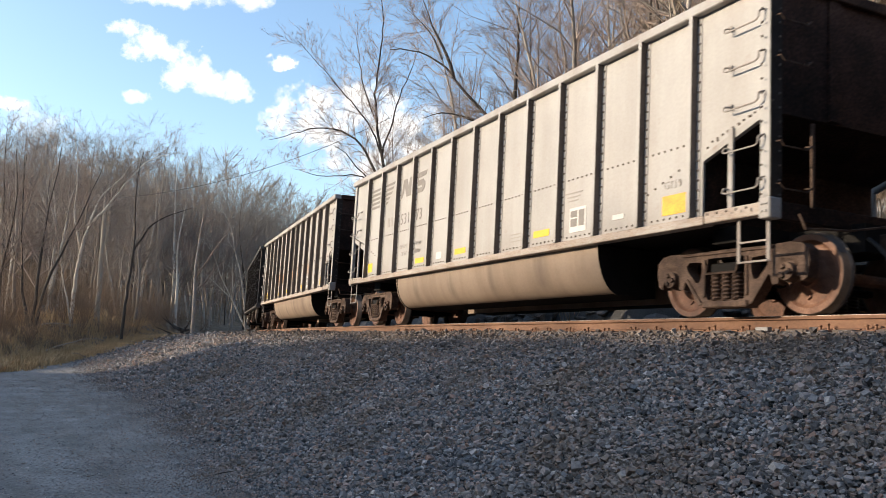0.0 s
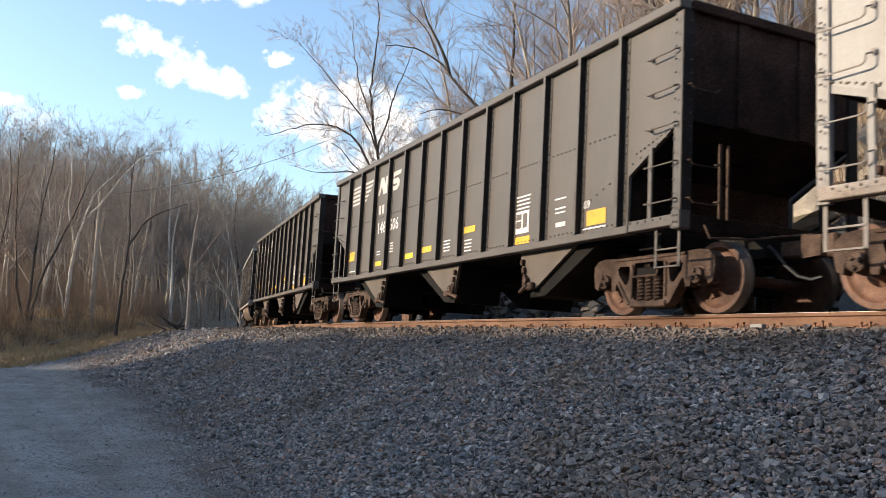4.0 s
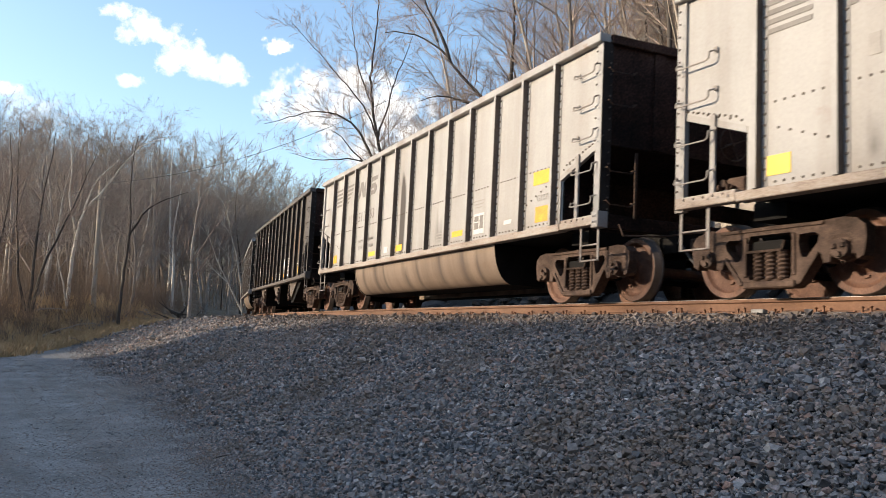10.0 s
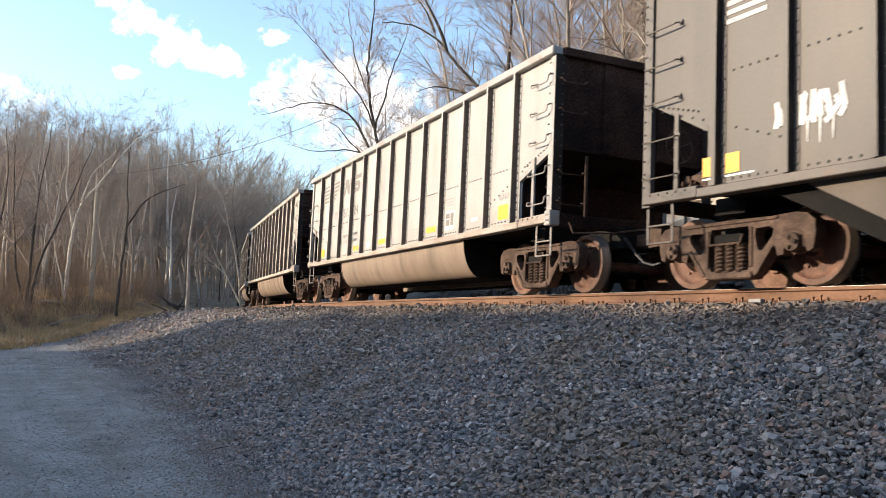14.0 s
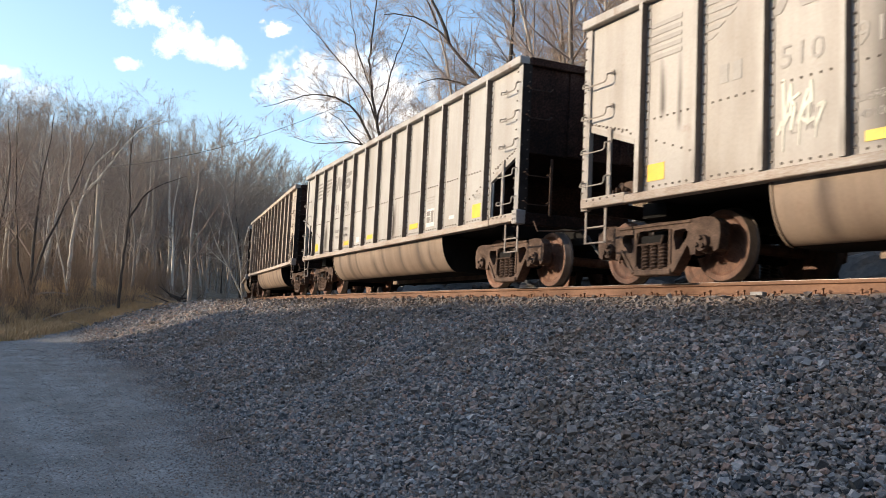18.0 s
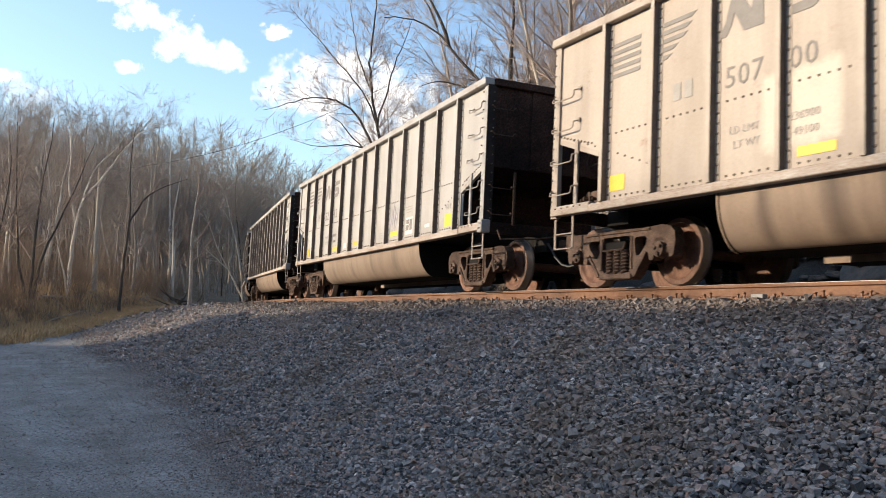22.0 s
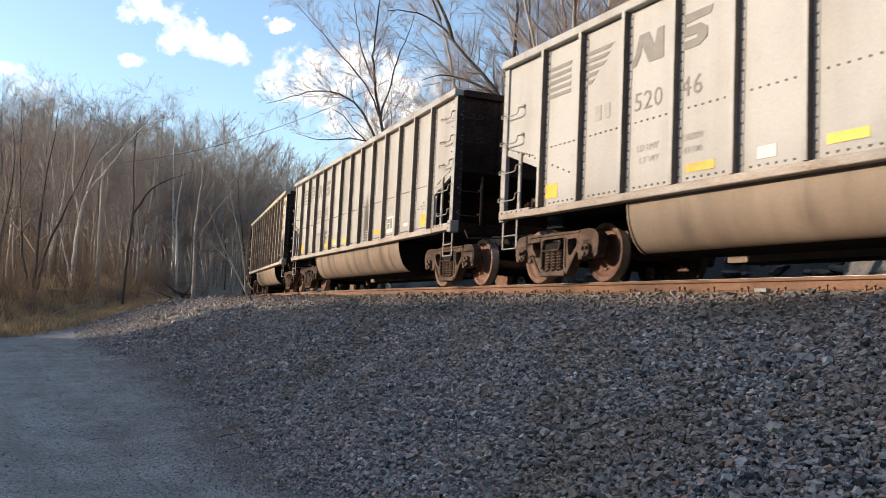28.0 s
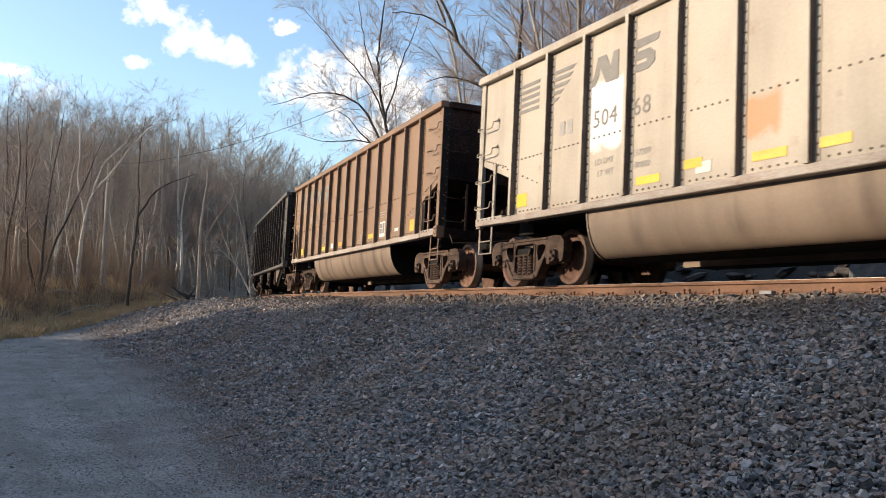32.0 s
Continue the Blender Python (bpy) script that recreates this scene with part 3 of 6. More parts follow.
def build_track():
    rng = random.Random(3)
    for lat, label in ((-0.753, "rusty steel rail with polished head beside ballast"), (0.753, "rusty steel rail of the running track")):
        rail = new("rail", sweep_track("rail", rail_profile(), lat, -330, 300, 2.5, M_RAIL))
        tagged(rail, label, "rail", "rails of the track", "structure")
        head = [(-0.030, 0.0), (-0.030, 0.004), (0.030, 0.004), (0.030, 0.0)]
        part("railhead", sweep_track("railhead", head, lat, -330, 300, 2.5, M_RAILTOP), rail, label="polished running surface")
    bm = bmesh.new()
    add_box(bm, -0.115, 0.115, -1.30, 1.30, -0.36, -0.185, 0.012)
    tie_me = bm_mesh("sleeper", bm, M_TIE)
    bm = bmesh.new()
    add_box(bm, -0.09, 0.09, -0.17, 0.17, -0.186, -0.168, 0.004)
    plate_me = bm_mesh("tie_plate", bm, M_RAIL)
    bm = bmesh.new()
    add_box(bm, -0.010, 0.010, -0.010, 0.010, -0.19, -0.128)
    add_box(bm, -0.016, 0.016, -0.022, 0.018, -0.135, -0.118, 0.004)
    spike_me = bm_mesh("spike", bm, M_RAIL)
    bm = bmesh.new()
    add_box(bm, -0.013, 0.013, -0.085, 0.085, -0.205, -0.172)
    add_box(bm, -0.013, 0.013, -0.10, -0.066, -0.20, -0.150)
    anchor_me = bm_mesh("rail_anchor", bm, M_RAIL)
    for k in range(-110, 22):
        s = k * 0.54
        tie = new("sleeper", tie_me)
        tie.matrix_basis = track_pose(s, rng.uniform(-0.04, 0.04), rng.uniform(-0.012, 0.004), rng.uniform(-1.2, 1.2))
        tagged(tie, "weathered wooden sleeper sunk in ballast", "sleeper", "sleepers under the rails")
        if s > -28:
            for lat in (-0.753, 0.753):
                part("tie_plate", plate_me, tie, at=pose(0, lat, 0))
                if s > -18 and lat < 0:
                    part("spike", spike_me, tie, at=pose(0.05, lat - 0.085, rng.uniform(0, 0.03)))
                    part("spike", spike_me, tie, at=pose(-0.05, lat - 0.085, rng.uniform(0, 0.025)))
                    part("rail_anchor", anchor_me, tie, at=pose(0.135, lat, 0))
                    part("rail_anchor", anchor_me, tie, at=pose(-0.135, lat, 0))
    # a grey marker block beside the rail
    bm = bmesh.new()
    add_box(bm, -0.09, 0.09, -0.04, 0.04, -0.028, 0.028, 0.006)
    ob = new("concrete_marker", bm_mesh("concrete_marker", bm, M_CONCRETE))
    ob.matrix_basis = track_pose(-6.62, -1.0, -0.165)
    tagged(ob, "small grey concrete block lying in ballast beside the rail", "marker block")


build_track()

# ---- the coal train ----
MESHES = {}


def shared(key, build, mat=None, smooth_shade=False):
    """A mesh that is built once and shared by alike parts."""
    if key not in MESHES:
        bm = bmesh.new()
        build(bm)
        MESHES[key] = bm_mesh(key.split("/")[0], bm, mat, smooth_shade)
        if smooth_shade:
            MESHES[key].set_sharp_from_angle(angle=radians(28))
    return MESHES[key]


def lettering(text, size):
    key = f"lettering/{text}/{size}"
    if key not in MESHES:
        cu = bpy.data.curves.new("lettering", "FONT")
        cu.body, cu.size, cu.extrude, cu.resolution_u = text, size, 0.002, 2
        ob = new("lettering", cu)
        bpy.context.view_layer.update()
        MESHES[key] = bpy.data.meshes.new_from_object(ob.evaluated_get(bpy.context.evaluated_depsgraph_get()))
        bpy.data.objects.remove(ob)
        bpy.data.curves.remove(cu)
        MESHES[key].materials.clear()
        MESHES[key].materials.append(None)
    return MESHES[key]


RIBS = [0.02 + 0.994 * (i - 6) for i in range(13)]
SHEET = -1.495


def side_sheet(bm, top, cut):
    add_prism(bm, [(-7.165, cut), (-6.12, 1.86), (-6.12, 1.12), (6.12, 1.12), (6.12, 1.86), (7.165, cut), (7.165, top), (-7.165, top)], SHEET, SHEET + 0.03)


def rib_shape(bm, top):
    # deep narrow stake with riveted flanges
    prof = [(-0.036, 0.0), (-0.032, -0.102), (0.032, -0.102), (0.036, 0.0)]
    z0, z1 = 1.13, top - 0.04
    a = [bm.verts.new((x, SHEET - 0.004 + y, z0)) for x, y in prof]
    b = [bm.verts.new((x, SHEET - 0.004 + y, z1)) for x, y in prof]
    for i in range(3):
        bm.faces.new((a[i], a[i + 1], b[i + 1], b[i]))
    bm.faces.new((a[0], b[0], b[3], a[3]))
    bm.faces.new(a)
    bm.faces.new(b[::-1])
    for x in (-0.095, 0.036):
        add_box(bm, x, x + 0.06, SHEET - 0.012, SHEET - 0.002, z0, z1)


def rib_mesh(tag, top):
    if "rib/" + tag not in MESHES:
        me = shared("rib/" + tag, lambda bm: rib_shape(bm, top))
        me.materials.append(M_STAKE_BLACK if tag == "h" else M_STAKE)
        # side faces get the painted shade, fronts keep the car paint
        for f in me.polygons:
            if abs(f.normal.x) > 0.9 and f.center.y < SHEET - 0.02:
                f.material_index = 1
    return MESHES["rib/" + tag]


def rivets_mesh(bm, top, seam):
    def dot(x, z, y=SHEET - 0.012, r=0.017):
        v = [bm.verts.new((x + r * math.cos(k * math.pi / 3), y, z + r * math.sin(k * math.pi / 3))) for k in range(6)]
        w = [bm.verts.new((x + r * 0.6 * math.cos(k * math.pi / 3), y - 0.016, z + r * 0.6 * math.sin(k * math.pi / 3))) for k in range(6)]
        bm.faces.new(w)
        for k in range(6):
            bm.faces.new((v[k], v[(k + 1) % 6], w[(k + 1) % 6], w[k]))
    for u in RIBS:
        for k in range(21):
            dot(u + 0.070, 1.22 + k * (top - 1.33) / 20, r=0.019)
        for k in range(11):
            dot(u - 0.070, 1.24 + k * (top - 1.35) / 10)
    for i in range(12):
        for k in range(6):
            dot(RIBS[i] + 0.20 + k * 0.118, seam, SHEET)
            dot(RIBS[i] + 0.20 + k * 0.118, 1.19, SHEET)
        for k in range(3):
            dot(RIBS[i] + 0.25 + k * 0.25, top - 0.10, SHEET)
    for s in (-1, 1):
        for k in range(6):
            dot(s * (5.0 + k * 0.15) - (0.05 if s > 0 else -0.05), 1.50 + k * 0.055, SHEET)
            dot(s * (6.2 + k * 0.17), 1.96 + k * 0.057, SHEET)
        for k in range(16):
            dot(s * 7.115, 1.25 + k * (top - 1.35) / 15, SHEET - 0.075)
        for k in range(12):
            dot(s * (6.28 + k * 0.083), 2.02 + k * 0.024 + (0.06 if top > 3.8 else 0.0), SHEET)
        for k in range(16):
            z = 1.25 + k * (top - 1.35) / 15
            v = [bm.verts.new((s * 7.196, -1.40 + 0.017 * math.cos(j * math.pi / 3), z + 0.017 * math.sin(j * math.pi / 3))) for j in range(6)]
            w = [bm.verts.new((s * 7.214, -1.40 + 0.010 * math.cos(j * math.pi / 3), z + 0.010 * math.sin(j * math.pi / 3))) for j in range(6)]
            bm.faces.new(w)
            for j in range(6):
                bm.faces.new((v[j], v[(j + 1) % 6], w[(j + 1) % 6], w[j]))
        for k in range(5):
            dot(s * (6.35 + k * 0.15), 1.12, SHEET - 0.125)


def grab_iron(bm, straight=False):
    """A bar on two riveted feet; on the gondolas one end kicks up into its foot."""
    y0, y1 = SHEET, SHEET - 0.085
    if straight:
        pts = [(-0.27, y0, 0.03), (-0.27, y1, 0.01), (-0.25, y1, 0.0), (0.25, y1, 0.0), (0.27, y1, 0.01), (0.27, y0, 0.03)]
    else:
        pts = [(-0.27, y0, 0.055), (-0.275, y1, 0.045), (-0.29, y1, 0.0), (-0.25, y1, -0.012), (0.19, y1, -0.012), (0.235, y1, 0.012), (0.245, y1, 0.085), (0.27, y0, 0.115)]
    add_path(bm, pts, 0.011, 5)
    for x, z in ((-0.27, pts[0][2]), (0.27, pts[-1][2])):
        add_box(bm, x - 0.025, x + 0.025, y0 - 0.012, y0, z - 0.025, z + 0.035)


def end_grab(bm):
    add_path(bm, [(0.0, -0.23, 0.03), (0.09, -0.23, 0.02), (0.09, -0.17, -0.03), (0.09, 0.17, -0.03), (0.09, 0.23, 0.02), (0.0, 0.23, 0.03)], 0.010, 5)


def step_ladder(bm):
    for x in (-0.215, 0.215):
        add_box(bm, x - 0.022, x + 0.022, -0.006, 0.006, -0.50, 0.06)
    for z in (-0.27, -0.49):
        add_box(bm, -0.215, 0.215, -0.02, 0.02, z - 0.010, z + 0.010)


def tub_shape(bm):
    pts = [(-1.04 - 0.40 * math.cos(radians(a)), 1.02 - 0.68 * math.sin(radians(a))) for a in range(0, 91, 9)]
    poly = pts + [(-0.40, 0.33), (-0.40, 1.02)]
    n = len(poly)
    rings = []
    # slightly dished ends and three weld bands
    for x, k in ((-3.93, 1.0), (-3.88, 1.004), (-1.4, 1.004), (1.4, 1.004), (3.88, 1.004), (3.93, 1.0)):
        rings.append([bm.verts.new((x, -0.62 + (y + 0.62) * k, 1.02 + (z - 1.02) * k)) for y, z in poly])
    for ra, rb in zip(rings, rings[1:]):
        for i in range(n):
            j = (i + 1) % n
            bm.faces.new((ra[i], rb[i], rb[j], ra[j]))
    bm.faces.new(rings[0][::-1])
    bm.faces.new(rings[-1])
    for x in (-3.95, 3.92):
        add_profile(bm, [(-0.62 + (y + 0.62) * 1.02, 1.02 + (z - 1.02) * 1.025) for y, z in pts] + [(-0.62 + (y + 0.62) * 0.97, 1.02 + (z - 1.02) * 0.97) for y, z in pts[::-1]], x, x + 0.03)


def tub_mesh():
    if "tub" not in MESHES:
        me = shared("tub", tub_shape, None, True)
        # ends and underside are coloured near black to paint their shade
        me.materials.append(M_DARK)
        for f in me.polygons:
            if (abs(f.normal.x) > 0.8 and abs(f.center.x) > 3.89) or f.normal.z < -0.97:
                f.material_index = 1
    return MESHES["tub"]


def hopper_pocket(bm, flip, side):
    f = -1 if flip else 1
    for s in (side,):
        outer = [(-0.82 * f, 1.03), (0.82 * f, 1.03), (0.70 * f, 0.62), (0.62 * f, 0.40), (0.28 * f, 0.44)]
        if flip:
            outer = outer[::-1]
        y = sorted((s * 1.40, s * 1.34))
        add_prism(bm, outer, *y)


def pocket_chute(bm, flip, side):
    f = -1 if flip else 1
    for s in (side,):
        inner = [(-1.35 * f, 1.03), (0.74 * f, 1.03), (0.62 * f, 0.60), (0.55 * f, 0.29), (0.10 * f, 0.31)]
        if flip:
            inner = inner[::-1]
        add_prism(bm, inner, *sorted((s * 1.335, s * 0.36)))


def pocket_gate(bm, flip, side):
    f = -1 if flip else 1
    for s in (side,):
        for k in range(4):
            x, z = (0.70 - 0.05 * k) * f, 0.86 - 0.13 * k
            add_box(bm, x - 0.035, x + 0.035, s * 1.43 - 0.03, s * 1.43 + 0.03, z - 0.05, z + 0.05, 0.012)
        add_rod(bm, (0.60 * f, s * 1.45, 0.42), (0.66 * f, s * 1.40, 0.70), 0.03, 6)
        add_rod(bm, (0.45 * f, s * 1.47, 0.48), (0.80 * f, s * 1.40, 0.38), 0.035, 6)
        add_box(bm, 0.40 * f - 0.09, 0.40 * f + 0.09, s * 1.43 - 0.05, s * 1.43 + 0.05, 0.40, 0.52, 0.02)
        add_rod(bm, (0.55 * f, s * 1.48, 0.56), (0.55 * f, s * 1.30, 0.56), 0.06, 8)


def side_frame(bm):
    """A cast truss frame: rounded ends over the journals, two windows, and an open bay for the springs."""
    y0, y1 = -1.13, -0.97
    half = [(0.0, 0.785), (0.62, 0.775), (0.95, 0.79), (1.10, 0.765), (1.19, 0.69), (1.205, 0.56), (1.17, 0.38), (1.10, 0.345), (1.06, 0.50), (1.00, 0.575), (0.86, 0.575), (0.80, 0.50),
            (0.785, 0.335), (0.705, 0.325), (0.675, 0.43), (0.63, 0.43), (0.43, 0.15), (0.34, 0.095), (0.0, 0.095)]
    outer = half + [(-x, z) for x, z in half[-2:0:-1]]
    window = [(0.40, 0.655), (0.60, 0.665), (0.655, 0.625), (0.635, 0.55), (0.50, 0.405), (0.44, 0.405), (0.41, 0.46), (0.385, 0.58)]
    bay = [(-0.285, 0.185), (0.285, 0.185), (0.315, 0.26), (0.315, 0.60), (0.285, 0.69), (-0.285, 0.69), (-0.315, 0.60), (-0.315, 0.26)]
    edges = []
    for loop in (outer, window, [(-x, z) for x, z in window], bay):
        v = [bm.verts.new((x, y0, z)) for x, z in loop]
        edges += [bm.edges.new((v[i], v[(i + 1) % len(v)])) for i in range(len(v))]
    made = bmesh.ops.triangle_fill(bm, use_beauty=True, use_dissolve=False, edges=edges)
    faces = [g for g in made["geom"] if isinstance(g, bmesh.types.BMFace)]
    top = bmesh.ops.extrude_face_region(bm, geom=faces)
    bmesh.ops.translate(bm, vec=(0, y1 - y0, 0), verts=[g for g in top["geom"] if isinstance(g, bmesh.types.BMVert)])
    # spring seat, column lips and the raised rim of the top member
    add_box(bm, -0.36, 0.36, y0 - 0.035, y1 + 0.02, 0.085, 0.165, 0.015)
    for s in (-1, 1):
        add_box(bm, min(s * 0.315, s * 0.36), max(s * 0.315, s * 0.36), y0 - 0.022, y0 + 0.01, 0.22, 0.68, 0.008)
        add_prism(bm, [(s * 0.42, 0.12), (s * 0.66, 0.44), (s * 0.625, 0.46), (s * 0.37, 0.14)][::s], y0 - 0.02, y0 + 0.01)
    add_box(bm, -0.72, 0.72, y0 - 0.018, y0 + 0.01, 0.735, 0.772, 0.006)
    bmesh.ops.recalc_face_normals(bm, faces=bm.faces[:])


def spring(bm):
    n = 10
    rings = []
    for k in range(15):
        r, z = (0.074 if k % 2 else 0.056), 0.17 + k * 0.0235
        rings.append([bm.verts.new((r * math.cos(2 * math.pi * i / n), -1.10 + r * math.sin(2 * math.pi * i / n), z + 0.012 * math.cos(2 * math.pi * i / n))) for i in range(n)])
    for ra, rb in zip(rings, rings[1:]):
        for i in range(n):
            j = (i + 1) % n
            bm.faces.new((ra[i], ra[j], rb[j], rb[i]))
    bm.faces.new(rings[0][::-1])
    bm.faces.new(rings[-1])


def brake_beam(bm):
    add_path(bm, [(-0.28, -1.16, 0.60), (-0.28, -1.17, 0.50), (0.20, -1.17, 0.50), (0.24, -1.17, 0.60)], 0.016, 5)


def bearing_adapter(bm):
    add_box(bm, -0.13, 0.13, -1.13, -0.95, 0.53, 0.64, 0.02)
    add_box(bm, -0.15, -0.115, -1.13, -0.95, 0.40, 0.58, 0.01)
    add_box(bm, 0.115, 0.15, -1.13, -0.95, 0.40, 0.58, 0.01)


def bolster(bm):
    add_box(bm, -0.22, 0.22, -1.16, 1.16, 0.50, 0.62, 0.02)
    add_box(bm, -0.20, 0.20, -0.8, 0.8, 0.58, 0.80, 0.02)
    for x in (-0.55, 0.55):
        add_rod(bm, (x, -0.85, 0.36), (x, 0.85, 0.36), 0.05, 6)


WHEEL_R = 0.4572


def wheelset(bm):
    prof = [(-0.835, 0.10), (-0.835, 0.135), (-0.80, 0.15), (-0.765, 0.22), (-0.76, 0.32), (-0.79, 0.375), (-0.818, 0.385), (-0.818, 0.445), (-0.812, 0.4555), (-0.70, 0.4600), (-0.69, 0.482), (-0.668, 0.482), (-0.663, 0.46), (-0.663, 0.385), (-0.71, 0.36), (-0.70, 0.15), (-0.66, 0.135), (-0.66, 0.10)]
    add_lathe(bm, prof, 28)
    add_lathe(bm, [(-a, r) for a, r in prof[::-1]], 28)
    add_lathe(bm, [(-1.10, 0.075), (1.10, 0.075)], 12)
    for s in (-1, 1):
        add_lathe(bm, [(s * 1.00 - (0.07 if s < 0 else 0.0), 0.125), (s * 1.00 + (0.07 if s > 0 else 0.0), 0.125)], 18)
        add_lathe(bm, sorted([(s * 1.07, 0.115), (s * 1.175, 0.100)]), 18)
        for k in range(3):
            a = k * 2 * math.pi / 3 + 0.4
            add_box(bm, 0.06 * math.cos(a) - 0.022, 0.06 * math.cos(a) + 0.022, s * 1.185 - 0.02, s * 1.185 + 0.02, 0.06 * math.sin(a) - 0.022, 0.06 * math.sin(a) + 0.022)
        # a cast lug and dirt pads on the wheel plate, so that its turning shows
        for a in (0.9, 2.4, 4.6):
            add_box(bm, 0.26 * math.cos(a) - 0.03, 0.26 * math.cos(a) + 0.03, s * 0.775 - 0.012, s * 0.775 + 0.012, 0.26 * math.sin(a) - 0.012, 0.26 * math.sin(a) + 0.012)


def wheel_mesh():
    if "wheelset" not in MESHES:
        bm = bmesh.new()
        wheelset(bm)
        me = bm_mesh("wheelset", bm, M_WHEEL)
        me.materials.append(M_TREAD)
        me.materials.append(M_STEEL)
        for f in me.polygons:
            c = f.center
            r = math.hypot(c.x, c.z)
            if r > 0.44 and abs(c.y) < 0.815:
                f.material_index = 1
            elif abs(c.y) > 0.95:
                f.material_index = 2
            f.use_smooth = abs(f.normal.y) < 0.9 and r > 0.2
        MESHES["wheelset"] = me
    return MESHES["wheelset"]


def coupler_shape(bm):
    add_box(bm, 7.16, 7.85, -0.10, 0.10, 0.74, 0.94, 0.02)
    add_prism(bm, [(7.78, 0.70), (8.06, 0.72), (8.08, 0.97), (7.78, 0.98)][::-1], -0.17, 0.02)
    add_box(bm, 7.98, 8.12, 0.0, 0.15, 0.70, 0.98, 0.03)


def hose_shape(bm):
    pts = [(7.45, -0.35, 0.86), (7.58, -0.36, 0.76), (7.70, -0.33, 0.60), (7.84, -0.28, 0.47), (7.98, -0.22, 0.43), (8.09, -0.18, 0.46)]
    add_path(bm, pts, 0.022, 6)


def uncoupling_lever(bm):
    add_path(bm, [(7.42, -1.35, 1.02), (7.46, -1.30, 0.86), (7.50, -0.70, 0.90), (7.60, -0.25, 0.98), (7.85, -0.05, 1.00)], 0.014, 5)


def brake_rigging(bm):
    add_rod(bm, (-6.5, -0.95, 1.35), (-6.5, -0.45, 1.35), 0.12, 10)
    add_box(bm, -6.75, -6.45, -1.15, -0.85, 1.20, 1.42, 0.03)
    add_rod(bm, (-6.85, -1.1, 1.38), (-6.85, -0.8, 1.38), 0.05, 8)
    add_path(bm, [(-7.2, -1.0, 1.25), (-6.7, -1.05, 1.22), (-6.3, -0.9, 1.3)], 0.02, 5)
    for k in range(5):
        add_box(bm, -6.9 + 0.07 * k, -6.87 + 0.07 * k, -1.22, -1.14, 1.24 + 0.03 * (k % 3), 1.31 + 0.03 * (k % 2), 0.008)


def brake_wheel(bm):
    for k in range(18):
        a, b = 2 * math.pi * k / 18, 2 * math.pi * (k + 1) / 18
        add_rod(bm, (7.325, 0.75 + 0.26 * math.cos(a), 2.45 + 0.26 * math.sin(a)), (7.325, 0.75 + 0.26 * math.cos(b), 2.45 + 0.26 * math.sin(b)), 0.014, 5)
    for k in range(4):
        a = math.pi * k / 2 + 0.4
        add_rod(bm, (7.305, 0.75, 2.45), (7.325, 0.75 + 0.26 * math.cos(a), 2.45 + 0.26 * math.sin(a)), 0.011, 5)
    add_rod(bm, (7.165, 0.75, 2.45), (7.335, 0.75, 2.45), 0.03, 8)


def mirror(m):
    """Turned half round, for the far end or the far side."""
    return pose(0, 0, 0, 0, 0, 180) @ (m if m else Matrix())


def plate_mesh(w, h):
    return shared(f"plate/{w}/{h}", lambda bm: add_box(bm, -w / 2, w / 2, -0.0025, 0.0025, -h / 2, h / 2))


def shape_mesh(key, polys):
    def build(bm):
        for poly in polys:
            add_prism(bm, poly, -0.0025, 0.0025)
    return shared(key, build)


MARK_Y = SHEET - 0.005


def stripes_shape():
    first, second = [], []
    for k in range(5):
        z = 3.33 - k * 0.108
        lean = 0.16 * (3.33 - z)
        first.append([(-5.84 - lean * 1.1, z - 0.058), (-5.28, z - 0.058), (-5.28, z), (-5.82 - lean, z)])
        right = -4.26 - 0.075 * k - (0.03 * k if k > 2 else 0)
        second.append([(-5.02, z - 0.058), (right - 0.09, z - 0.058), (right, z), (-5.02, z)])
    return first, second


def emblem(top):
    """Two heavy slanted shapes beside the stripes."""
    a = [[(-3.94, 2.84), (-3.78, 2.84), (-3.70, 2.96), (-3.66, 3.10), (-3.52, 2.84), (-3.24, 2.84), (-3.24, 3.26), (-3.36, 3.26), (-3.42, 3.06), (-3.53, 3.26), (-3.72, 3.26), (-3.80, 3.00), (-3.88, 2.90)]]
    b = [[(-2.98, 2.82), (-2.60, 2.82), (-2.47, 2.90), (-2.47, 3.02), (-2.58, 3.10), (-2.84, 3.10), (-2.84, 3.15), (-2.42, 3.17), (-2.38, 3.27), (-2.86, 3.27), (-2.98, 3.19), (-2.98, 3.05), (-2.88, 2.98), (-2.64, 2.98), (-2.64, 2.93), (-3.00, 2.92)]]
    return a, b


